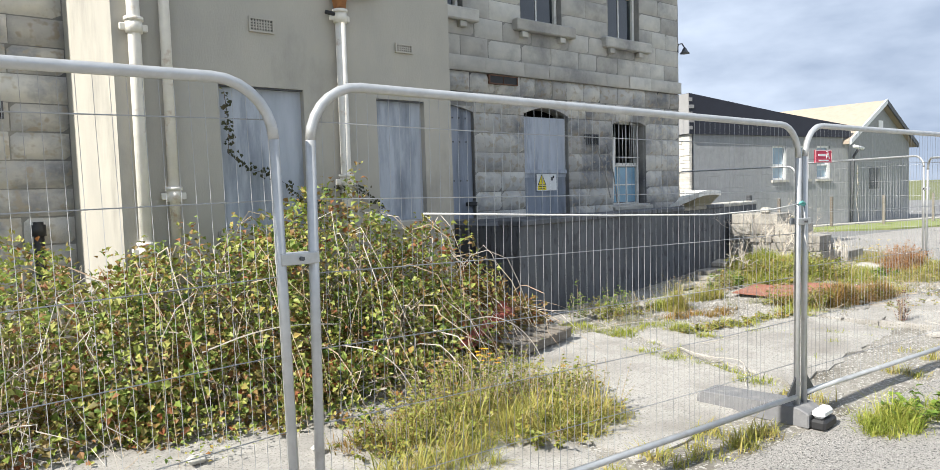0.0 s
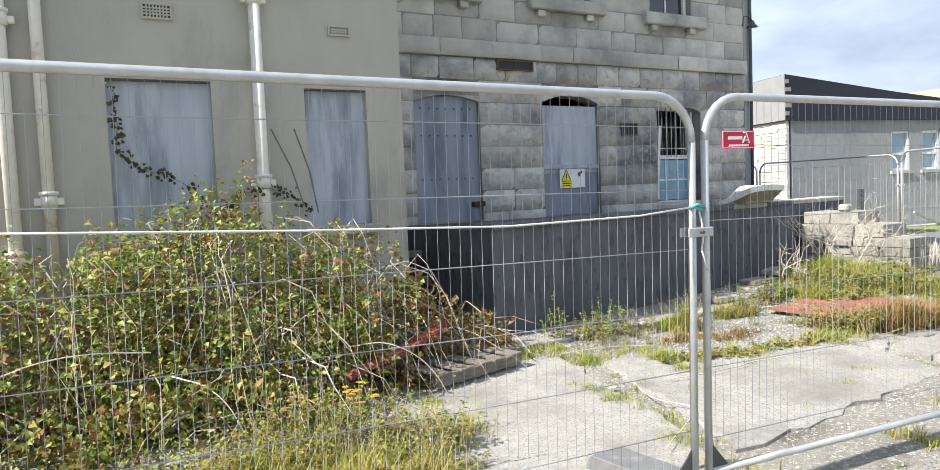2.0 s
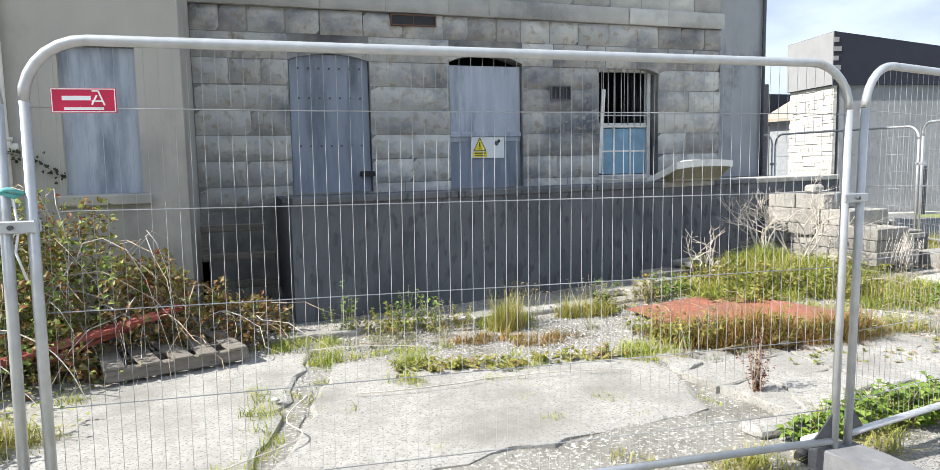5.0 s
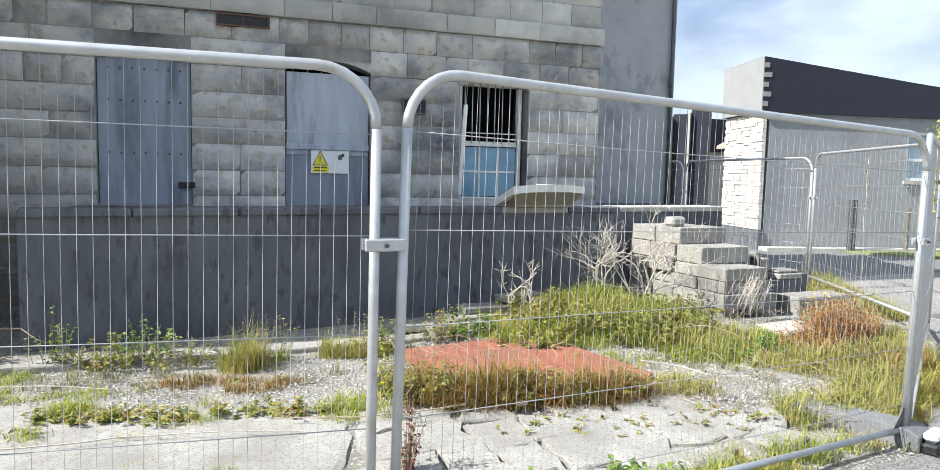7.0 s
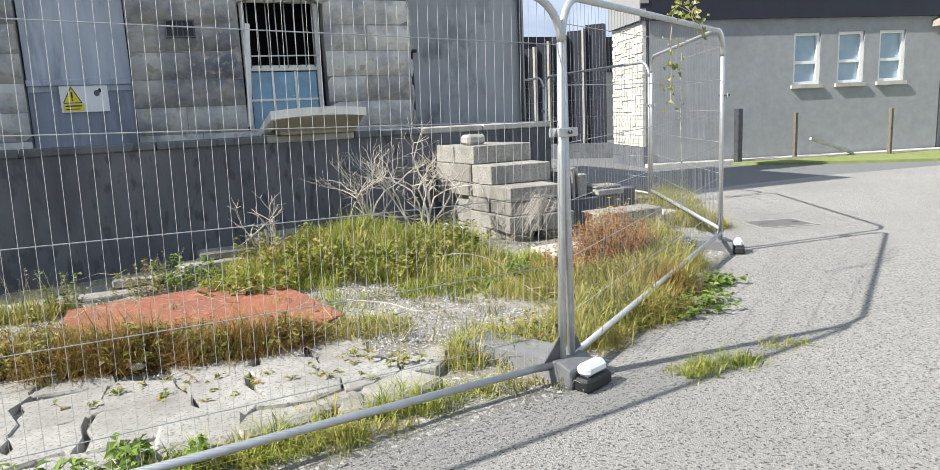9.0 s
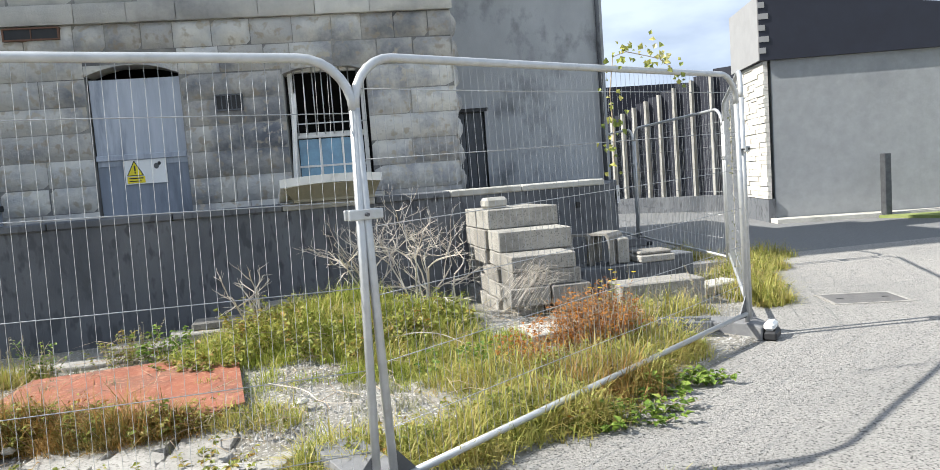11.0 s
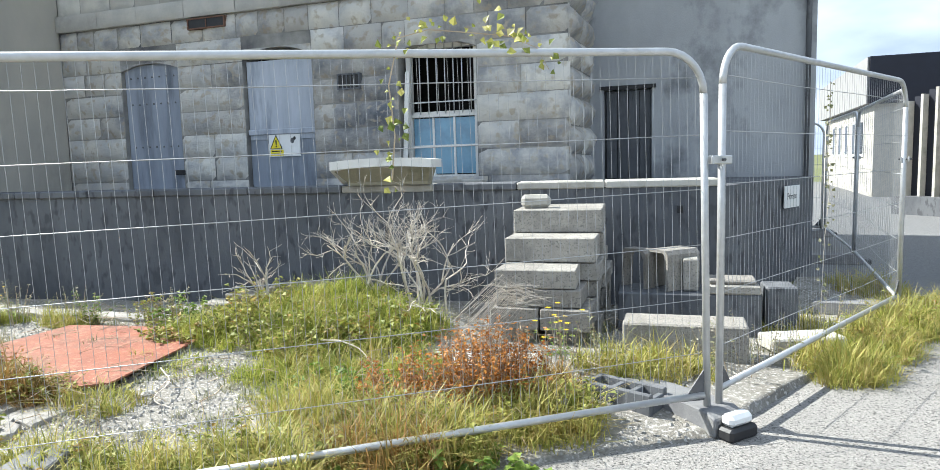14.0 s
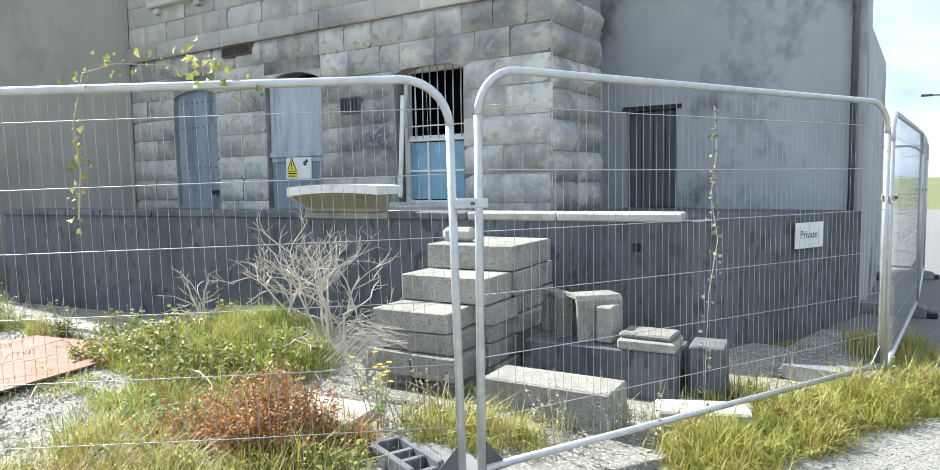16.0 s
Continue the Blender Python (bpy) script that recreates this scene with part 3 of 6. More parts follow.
tagged(part("wall_wing_east", boxed(4.42, 6.2, -0.3, 4.668, 8.13, 6.96), M_CREAM), "cream rendered side of the wing, facing the terrace", "wall", kind="structure")
tagged(part("roof_wing", boxed(1.07, 5.84, 6.962, 4.71, 8.05, 7.08), M_SLATE), "flat slate grey roof of the wing", "roof", kind="structure")
for nm, (a, b, lo, hi) in (("window_1", W1), ("window_2", W2)):
    w = tagged(part(nm, boxed(a, 5.955, lo, b, 5.985, hi), M_BOARDPALE), "wing window boarded over with a pale blue-grey sheet", "window", kind="structure")
    part("sill", boxed(a - 0.07, 5.80, lo - 0.10, b + 0.07, 5.96, lo - 0.004, bevel=0.01), M_CREAM, w)
    part("drip", boxed(a + 0.002, 5.90, hi - 0.014, b - 0.002, 5.95, hi - 0.002), M_DARKSTEEL, w)



# ---- openings of the facade ----
def arch(x0, x1, z, rise, y, mat, parent):
    """Fills the corners over a segmental arch."""
    bm = bmesh.new()
    n = 12
    top = z + 0.004
    for i in range(n):
        a, b = i / n, (i + 1) / n
        za, zb = (z - rise + rise * (1 - (2 * s - 1) ** 2) for s in (a, b))
        xa, xb = x0 + (x1 - x0) * a, x0 + (x1 - x0) * b
        lo0, hi0 = (xa, y, za), (xa, y, top)
        lo1, hi1 = (xb, y, zb), (xb, y, top)
        q = [bm.verts.new(p) for p in (lo0, lo1, hi1, hi0)]
        bm.faces.new(q)
        r = [bm.verts.new(p) for p in ((xa, y + 0.3, za), (xb, y + 0.3, zb), (xb, y, zb), (xa, y, za))]
        bm.faces.new(r)
    return part("arch", bm, mat, parent)


door_b = tagged(part("door_2", boxed(5.83, 8.20, 1.2, 6.85, 8.23, 2.99), M_BOARD), "arched doorway closed with a bolted blue-grey steel sheet", "door", kind="structure")
arch(5.82, 6.86, 3.0, 0.09, 8.135, M_STONE, door_b)
for z in (1.80, 2.42, 2.80):
    for k in range(7):
        part("bolt", boxed(5.93 + 0.132 * k, 8.188, z, 5.955 + 0.132 * k, 8.20, z + 0.025, bevel=0.004), M_DARKSTEEL, door_b)
part("handle", boxed(6.70, 8.12, 1.40, 6.90, 8.2, 1.47, bevel=0.008), M_BLACK, door_b)
win_b = tagged(part("window_3", boxed(7.99, 8.20, 1.85, 9.045, 8.225, 2.90), M_BOARDPALE), "arched window boarded with two overlapping blue-grey sheets", "window", kind="structure")
part("lower_sheet", boxed(7.98, 8.215, 1.2, 9.05, 8.24, 1.90), M_BOARD, win_b)
part("lip", boxed(7.98, 8.172, 1.915, 9.05, 8.2, 1.985, bevel=0.006), M_BOARDPALE, win_b, "pale bent lip between the sheets")
arch(7.97, 9.06, 3.06, 0.12, 8.135, M_STONE, win_b)


def sash(name, label, x0, x1, z0, z1, mid, nx, nz, parent_kind="structure", y=8.24, upper=True, pane=None):
    """A sash window: box frame, meeting rail, glazing bars and panes, below and, where kept, above the rail."""
    w = thing(name, label=label, category="window", kind=parent_kind)
    t = 0.055
    bm = bmesh.new()
    box(bm, x0, y, z0, x0 + t, y + 0.09, z1)
    box(bm, x1 - t, y, z0, x1, y + 0.09, z1)
    box(bm, x0 + t, y, z1 - t, x1 - t, y + 0.09, z1)
    box(bm, x0 + t, y, z0, x1 - t, y + 0.09, z0 + t)
    part("window_frame", bm, M_WHITEPAINT, w)
    part("meeting_rail", boxed(x0 + t, y + 0.01, mid - 0.035, x1 - t, y + 0.08, mid + 0.035, bevel=0.006), M_WHITEPAINT, w)
    for lo, hi, keep in ((z0 + t, mid - 0.035, True), (mid + 0.035, z1 - t, upper)):
        if not keep:
            continue
        cw, ch = (x1 - x0 - 2 * t) / nx, (hi - lo) / nz
        for i in range(1, nx):
            part("glazing_bar", boxed(x0 + t + cw * i - 0.013, y + 0.03, lo, x0 + t + cw * i + 0.013, y + 0.065, hi), M_WHITEPAINT, w)
        for k in range(1, nz):
            part("glazing_bar", boxed(x0 + t, y + 0.032, lo + ch * k - 0.013, x1 - t, y + 0.063, lo + ch * k + 0.013), M_WHITEPAINT, w)
        for i in range(nx):
            for k in range(nz):
                part("pane", boxed(x0 + t + cw * i + 0.013, y + 0.045, lo + ch * k + 0.013, x0 + t + cw * (i + 1) - 0.013, y + 0.05, lo + ch * (k + 1) - 0.013), pane or M_GLASS, w)
    return w


win_s = sash("window_4", "arched sash window, upper half open and barred, lower panes coloured as mirrored sky", 10.335, 11.295, 1.27, 2.94, 2.08, 3, 2, upper=False, y=8.30, pane=M_SKYPANE)
arch(10.30, 11.33, 2.95, 0.10, 8.135, M_STONE, win_s)
for k in range(8):
    xk = 10.42 + 0.113 * k
    part("bar", tube(bmesh.new(), [(xk, 8.27, 2.08), (xk, 8.27, 2.94)], 0.008, 6), M_GALV, win_s, smooth=True)
part("cross_bar", boxed(10.34, 8.262, 2.22, 11.29, 8.278, 2.235), M_GALV, win_s)
part("loose_stile", boxed(-0.03, -0.015, 0, 0.03, 0.015, 1.25, bevel=0.005), M_WHITEPAINT, win_s, "loose leaning white stile", m=pose(10.33, 8.19, 1.36, 0, 3.5))
part("sill", boxed(10.22, 8.02, 1.185, 11.41, 8.3, 1.268, bevel=0.015), M_COPING, win_s)
for nm, (a, b, lo, hi) in (("window_5", UP_A), ("window_6", UP_B), ("window_7", UP_C)):
    w = sash(nm, "upper sash window with peeling white paint and dark panes", a + 0.02, b - 0.02, lo + 0.01, hi, (lo + hi) / 2, 2, 1)
    part("sill", boxed(a - 0.2, 8.0, lo - 0.20, b + 0.24, 8.3, lo - 0.004, bevel=0.02), M_ASHLAR, w)
    for k in (0.1, b - a + 0.02):
        part("corbel", boxed(a - 0.16 + k, 8.03, lo - 0.30, a - 0.02 + k, 8.13, lo - 0.205, bevel=0.01), M_ASHLAR, w)

# ---- fixtures on the walls ----
def vent(name, x0, x1, z0, z1, y, nx, nz, mat, label):
    v_ = thing(name, (x0, y, z0), label, "vent")
    bm = bmesh.new()
    w, h, t = x1 - x0, z1 - z0, 0.018
    for a in ((0, 0, w, t), (0, h - t, w, h), (0, t, t, h - t), (w - t, t, w, h - t)):
        box(bm, a[0], -0.02, a[1], a[2], 0.07, a[3])
    part("vent_frame", bm, mat, v_)
    part("backing", boxed(t, -0.006, t, w - t, 0.0, h - t), M_BLACK, v_)
    for i in range(1, nx):
        part("slat", boxed(t + (w - 2 * t) * i / nx - 0.006, -0.016, t, t + (w - 2 * t) * i / nx + 0.006, -0.006, h - t), mat, v_)
    for k in range(1, nz):
        part("slat", boxed(t, -0.0155, t + (h - 2 * t) * k / nz - 0.006, w - t, -0.0065, t + (h - 2 * t) * k / nz + 0.006), mat, v_)
    return v_


vent("air_vent", 9.475, 9.80, 2.43, 2.63, 8.075, 5, 1, M_CEMENT, "small dark air vent in the limestone wall")
vent("air_vent", 7.15, 7.78, 3.38, 3.53, 8.075, 2, 1, M_BRICKRED, "narrow brown clay air brick in the limestone wall")
vent("air_vent", 2.30, 2.55, 3.20, 3.34, 5.877, 8, 4, M_CREAM, "pale grid air vent in the cream wall")
vent("air_vent", 3.93, 4.15, 3.17, 3.27, 5.877, 7, 3, M_CREAM, "pale grid air vent in the cream wall")
vent("air_vent", 0.24, 0.52, 2.52, 2.70, 8.0, 6, 3, M_CEMENT, "grey air vent in the dark stone wall")


def downpipe(x, y, z0, z1, collars, r=0.052, label=""):
    p = thing("downpipe", (x, y, 0), label or "rusting white-painted iron downpipe on the cream wall", "pipe", "downpipes on the wing")
    part("pipe", tube(bmesh.new(), [(0, 0, z0), (0, 0, z1)], r, 14), M_PIPE, p, smooth=True)
    for z in collars:
        bm = tube(bmesh.new(), [(0, 0, z), (0, 0, z + 0.11)], r + 0.016, 14)
        tube(bm, [(0, 0, z + 0.10), (0, 0, z + 0.13)], r + 0.026, 14)
        c = part("collar", bm, M_PIPE, p, smooth=True)
        part("bracket", boxed(-r - 0.06, 0.0, z + 0.02, r + 0.06, 0.03, z + 0.08, bevel=0.006), M_PIPE, p)
    return p


downpipe(1.28, 5.81, 0.0, 6.5, (1.15, 3.05, 4.9))
downpipe(1.53, 5.81, 1.0, 6.5, (1.62, 4.4), 0.045)
p3 = downpipe(3.23, 5.80, 0.3, 3.62, (1.72, 3.38))
part("hopper", tube(bmesh.new(), [(0, 0, 3.52), (0, 0, 3.60), (0, 0, 3.66), (0, 0, 3.8)], 0.06, 12, 0.10), M_RUST, p3, "rusty orange hopper", smooth=True)
part("branch", tube(bmesh.new(), [(0.03, 0, 3.62), (0.12, 0, 3.70), (0.5, 0, 3.78)], 0.04, 10), M_RUST, p3, "rust-stained branch pipe", smooth=True)
part("stub", tube(bmesh.new(), [(-0.04, 0, 3.46), (-0.16, 0, 3.47)], 0.022, 8), M_BLACK, p3, smooth=True)
dk = thing("waste_pipe", (0.75, 7.94, 0), "short black waste pipe against the dark stone wall", "pipe")
part("pipe", tube(bmesh.new(), [(0, 0, 0.0), (0, 0, 1.45)], 0.05, 12), M_BLACK, dk, smooth=True)
part("collar", tube(bmesh.new(), [(0, 0, 1.3), (0, 0, 1.42)], 0.07, 12), M_BLACK, dk, smooth=True)

lamp = thing("wall_lamp", (12.47, 8.16, 4.4), "dark swan-neck wall lamp at the stone corner", "lamp")
part("arm", tube(bmesh.new(), [(0, 0, 0.1), (0.02, -0.02, 0.2), (0.12, -0.04, 0.22), (0.2, -0.05, 0.14)], 0.013, 8), M_DARKSTEEL, lamp, smooth=True)
part("shade", tube(bmesh.new(), [(0.2, -0.05, 0.14), (0.2, -0.05, 0.06), (0.2, -0.05, 0.02)], 0.03, 12, 0.11), M_DARKSTEEL, lamp, smooth=True)
part("bracket", boxed(-0.02, -0.03, 0.02, 0.012, 0.03, 0.16, bevel=0.004), M_DARKSTEEL, lamp)

note = thing("warning_notice", (8.295, 8.20, 1.615), "white safety notice with a yellow warning triangle on the board", "sign")
note.matrix_world = pose(8.295, 8.20, 1.615) @ Matrix.Diagonal((1.045, 1, 1.23, 1))
part("panel", boxed(0, -0.012, 0, 0.47, 0.004, 0.24), M_WHITE, note)
bm = bmesh.new()
prism(bm, [(0.03, 0.09), (0.20, 0.09), (0.115, 0.225)], 0, 0.004)
part("triangle", bm, M_YELLOW, note, "yellow triangle", m=Matrix.Translation((0, -0.013, 0)) @ FACING)
bm = bmesh.new()
for a, b in (((0.026, 0.086), (0.204, 0.086)), ((0.204, 0.086), (0.115, 0.231)), ((0.115, 0.231), (0.026, 0.086))):
    tube(bm, [(a[0], -0.018, a[1]), (b[0], -0.018, b[1])], 0.005, 4)
part("border", bm, M_BLACK, note)
bm = boxed(0.107, -0.0215, 0.13, 0.123, -0.017, 0.185)
box(bm, 0.108, -0.0215, 0.105, 0.122, -0.017, 0.12)
part("mark", bm, M_BLACK, note)
part("caption_band", boxed(0.02, -0.015, 0.01, 0.22, -0.0125, 0.075), M_YELLOW, note)
part("line", boxed(0.04, -0.017, 0.052, 0.20, -0.0155, 0.064), M_BLACK, note)
part("line", boxed(0.04, -0.017, 0.025, 0.18, -0.0155, 0.034), M_BLACK, note)
part("symbol", tube(bmesh.new(), [(0.36, -0.013, 0.17), (0.36, -0.016, 0.17)], 0.03, 10), M_DARKSTEEL, note)
part("symbol", tube(bmesh.new(), [(0.395, -0.013, 0.195), (0.395, -0.016, 0.195)], 0.02, 8), M_BLACK, note)

priv = thing("private_sign", (14.845, 8.93, 0.86), "white plastic sign reading Private on the cement wall", "sign", turn=66.3)
part("panel", boxed(-0.235, -0.012, 0, 0.235, 0.004, 0.25, bevel=0.004), M_WHITE, priv)
text_of("lettering", "Private", 0.105, M_DARKSTEEL, priv, Matrix.Translation((-0.02, -0.0135, 0.13)) @ FACING)

# ---- loose masonry ----
def block(x0, y0, z0, x1, y1, z1, seed, bevel=0.012):
    """A cast block with softened, slightly worn edges."""
    bm = boxed(x0, y0, z0, x1, y1, z1, bevel=bevel)
    for v_ in bm.verts:
        v_.co += Vector((noise.noise((v_.co.x * 9, seed, 1)), noise.noise((v_.co.y * 9, seed, 2)), noise.noise((v_.co.z * 9, seed, 3)))) * 0.006
    return bm


slab = thing("lintel_stone", (10.87, 6.80, 1.262), "pale dressed stone, its sunlit top coloured white and shaded tapered front brown", "stone", turn=11)
bm = bmesh.new()
low = [(-0.44, -0.22), (0.41, -0.22), (0.41, -0.04), (-0.44, -0.04)]
up = [(-0.56, -0.36), (0.46, -0.36), (0.46, -0.04), (-0.56, -0.04)]
rings = []
for pts, z in ((low, 0.0), (low, 0.03), (up, 0.17), (up, 0.18)):
    rings.append([bm.verts.new((x, y, z + (0.03 * (1 - (x / 0.55) ** 2) - 0.40 * max(0, min(1, (0.1 - x) / 0.5)) * (y + 0.36) if z > 0.1 else -0.03 * z * (y > 0)))) for x, y in pts])
for a, b in zip(rings, rings[1:]):
    for i in range(4):
        bm.faces.new((a[i], a[(i + 1) % 4], b[(i + 1) % 4], b[i]))
bm.faces.new(rings[0][::-1])
# darker brown puts the shade of the undercut front into the colour
part("body", bm, material("shade-brown stone", (0.30, 0.27, 0.19), (0.24, 0.225, 0.16), 7, (0.15, 0.15, 0.09), 3, bump=0.5), slab)
bm = bmesh.new()
g = [[bm.verts.new((-0.575 + 1.05 * i / 10, -0.375 + 0.52 * k / 4, z_ + 0.03 * (1 - ((-0.575 + 1.05 * i / 10) / 0.57) ** 2) + 0.006 * noise.noise((i, k, 2)) - 0.40 * max(0, min(1, (0.675 - 0.105 * i) / 0.5)) * 0.52 * k / 4)) for k in range(5)] for z_ in (0.245,) for i in range(11)]
g2 = [[bm.verts.new((v_.co.x, v_.co.y, max(0.003, v_.co.z - 0.085))) for v_ in row] for row in g]
for i in range(10):
    for k in range(4):
        bm.faces.new((g[i][k], g[i + 1][k], g[i + 1][k + 1], g[i][k + 1]))
        bm.faces.new((g2[i][k], g2[i][k + 1], g2[i + 1][k + 1], g2[i + 1][k]))
ring1 = [g[i][0] for i in range(11)] + [g[10][k] for k in range(1, 5)] + [g[i][4] for i in range(9, -1, -1)] + [g[0][k] for k in range(3, 0, -1)]
ring2 = [g2[i][0] for i in range(11)] + [g2[10][k] for k in range(1, 5)] + [g2[i][4] for i in range(9, -1, -1)] + [g2[0][k] for k in range(3, 0, -1)]
for i in range(len(ring1)):
    j = (i + 1) % len(ring1)
    bm.faces.new((ring1[i], ring1[j], ring2[j], ring2[i]))
# white here is the sunlight on the stone's top, given as colour
part("top_face", bm, M_WHITEPAINT, slab, "top coloured white for the sun on it")

# stack of blocks, stepping up from the grass to the terrace; each step is a course of loose blocks
BT = 5.0
origin = pose(12.47, 5.20, 0, 0, 0, BT)
cuts = [0.0, 0.19, 0.36, 0.50, 0.65, 0.85, 1.05]
fronts = [0.05, -0.02, 0.02, 0.0, 0.40, 0.78]
rng = random.Random(11)
for c in range(6):
    y = fronts[c]
    depth_end = 1.70
    row = 0
    while y < depth_end - 0.1:
        d = min(0.44, depth_end - y)
        n = (2, 2, 1, 2, 1, 1)[c] if row == 0 else 1 + (c + row) % 2
        if d < 0.3: n = 1
        w = (0.72, 0.76, 0.66, 0.66, 0.74, 0.76)[c] if row == 0 else 0.76
        gap = 0.05 if c == 0 and row == 0 else 0.003
        for k in range(n):
            b_ = thing("concrete_block", label="weathered concrete block in a stepped loose stack", category="block", group="stepped stack of blocks")
            b_.matrix_world = origin @ pose(rng.uniform(-0.03, 0.03), y + rng.uniform(-0.012, 0.012), cuts[c], 0, 0, rng.uniform(-2.2, 2.2))
            part("body", block(w / n * k + gap, 0.003, 0.002, w / n * (k + 1) - gap, d - 0.008, cuts[c + 1] - cuts[c] - (0.007 if row else 0.004), c * 7 + row + k, 0.007), M_BLOCK, b_)
        y += d
        row += 1
b_ = thing("loose_stone", label="small pale rounded stone lying on the block stack", category="stone")
b_.matrix_world = origin @ pose(0.16, 1.05, 1.051, 0, 0, 12)
bm = boxed(-0.13, -0.08, 0, 0.13, 0.08, 0.115, bevel=0.03)
part("body", bm, M_COPING, b_, smooth=False)


def channel_block(at, turn, tilt, length=0.30):
    """An upturned U-shaped drain channel."""
    c = thing("channel_block", at, "pale concrete U-shaped channel block set on edge", "block", "loose channel blocks")
    c.matrix_world = pose(*at, 0, tilt, turn)
    prof = [(-0.135, 0), (-0.13, 0.30), (-0.10, 0.335), (0.10, 0.335), (0.13, 0.30), (0.135, 0), (0.118, 0), (0.11, 0.25), (0.08, 0.312), (-0.08, 0.312), (-0.11, 0.25), (-0.118, 0)]
    bm = bmesh.new()
    a = [bm.verts.new((x, 0, z)) for x, z in prof]
    b = [bm.verts.new((x, length, z)) for x, z in prof]
    for i in range(len(prof)):
        j = (i + 1) % len(prof)
        bm.faces.new((a[i], a[j], b[j], b[i]))
    for r in (a, b):
        for i, j, k, l in ((0, 1, 10, 11), (1, 2, 9, 10), (2, 3, 8, 9), (3, 4, 7, 8), (4, 5, 6, 7)):
            bm.faces.new((r[i], r[j], r[k], r[l]))
    part("body", bm, M_BLOCK, c)
    return c


def loose(name, at, size, turn, mat, label, category, group="", tilt=(0, 0), seed=1, bevel=0.012):
    o = thing(name, at, label, category, group)
    o.matrix_world = pose(*at, tilt[0], tilt[1], turn)
    part("body", block(-size[0] / 2, -size[1] / 2, 0, size[0] / 2, size[1] / 2, size[2], seed, bevel), mat, o)
    return o


loose("concrete_beam", (13.84, 6.26, 0.0), (1.12, 0.46, 0.36), 5, M_CEMENT, "long grey concrete beam lying beside the stack", "beam", seed=3)
channel_block((13.40, 6.22, 0.363), -36, 0, 0.12)
channel_block((13.60, 6.16, 0.363), -42, 0, 0.36)
loose("upright_slab", (13.87, 6.25, 0.363), (0.13, 0.22, 0.27), 4, M_BLOCK, "short concrete slab standing on edge", "slab", seed=6)
loose("paving_slab", (14.20, 6.20, 0.363), (0.40, 0.30, 0.075), 6, M_BLOCK, "pale broken paving slab laid on the beam", "slab", "slabs on the beam", seed=9)
loose("paving_slab", (14.19, 6.21, 0.441), (0.37, 0.27, 0.035), 3, M_BLOCK, "thin pale paving slab on another slab", "slab", "slabs on the beam", seed=10)
loose("concrete_block", (14.56, 6.38, 0.0), (0.24, 0.30, 0.40), 8, M_CEMENT, "grey concrete block at the end of the beam", "block", seed=8)
loose("paving_slab", (14.70, 6.05, 0.03), (0.45, 0.24, 0.04), 14, M_BLOCK, "thin grey slab lying in the grass", "slab", seed=15)
loose("edging_stone", (13.87, 5.34, 0.03), (0.85, 0.34, 0.27), 4, M_BLOCK, "long pale concrete edging stone lying in the grass", "stone", seed=12)
loose("edging_stone", (14.68, 5.77, 0.04), (0.55, 0.26, 0.10), 24, M_COPING, "low pale concrete edging stone in the grass", "stone", seed=13)
loose("paving_slab", (12.72, 4.48, 0.10), (0.62, 0.40, 0.06), 10, M_COPING, "flat pale paving slab half hidden in the grass", "slab", seed=14)
hb = thing("hollow_block", (13.60, 4.18, 0.01), "broken hollow concrete block by the fence foot", "block", turn=-22)
bm = bmesh.new()
for a in ((-0.22, -0.1, 0, 0.22, -0.065, 0.16), (-0.22, 0.065, 0, 0.22, 0.1, 0.16), (-0.22, -0.065, 0, -0.18, 0.065, 0.16), (-0.06, -0.065, 0, -0.02, 0.065, 0.15), (0.06, -0.065, 0, 0.1, 0.065, 0.15), (0.18, -0.065, 0, 0.22, 0.065, 0.13)):
    box(bm, *a, bevel=0.006)
part("body", bm, M_CEMENT, hb)
for k, (x, y, z, L, w, turn) in enumerate([(9.74, 5.64, 0.05, 1.2, 0.3, 8), (9.90, 5.72, 0.12, 1.05, 0.28, 14), (9.96, 5.77, 0.19, 0.8, 0.26, 5), (10.29, 5.84, 0.28, 0.55, 0.25, 22), (9.20, 5.67, 0.04, 0.7, 0.2, -6)]):
    loose("stone_slab", (x, y, z), (L, w, 0.07), turn, M_BLOCK, "thin grey stone slab in a low heap by the terrace", "slab", "heap of slabs", seed=20 + k)
rng = random.Random(7)
for k in range(12):
    x = 7.9 + 0.235 * k + rng.uniform(-0.06, 0.06)
    loose("rubble_stone", (x, float(np.interp(x, (7.8, 10.6), (1.93, 2.24))) + rng.uniform(-0.05, 0.05), 0.0), (rng.uniform(0.22, 0.42), rng.uniform(0.18, 0.32), rng.uniform(0.05, 0.09)), rng.uniform(-25, 35), M_SLAB, "broken concrete lump along the fence line", "rubble", "broken slab edge", (rng.uniform(-8, 8), rng.uniform(-8, 8)), 60 + k, 0.025)
for k, (x, y, s) in enumerate([(0.98, 3.70, 0.08), (1.59, 3.34, 0.06), (0.18, 3.60, 0.07), (2.98, 2.87, 0.07), (5.25, 3.39, 0.05), (9.18, 3.20, 0.06), (10.77, 3.45, 0.06), (13.30, 3.91, 0.07)]):
    loose("rubble_stone", (x, y, ground_z(x, y) + 0.04), (s * 1.4, s, s * 0.6), 37 * k, M_COPING, "small pale stone on the ground", "rubble", "scattered stones", seed=80 + k, bevel=0.02)

plate = thing("rusted_sheet", (9.45, 4.10, 0.10), "flat red rusted metal sheet lying on weeds", "sheet", turn=3)
bm = bmesh.new()
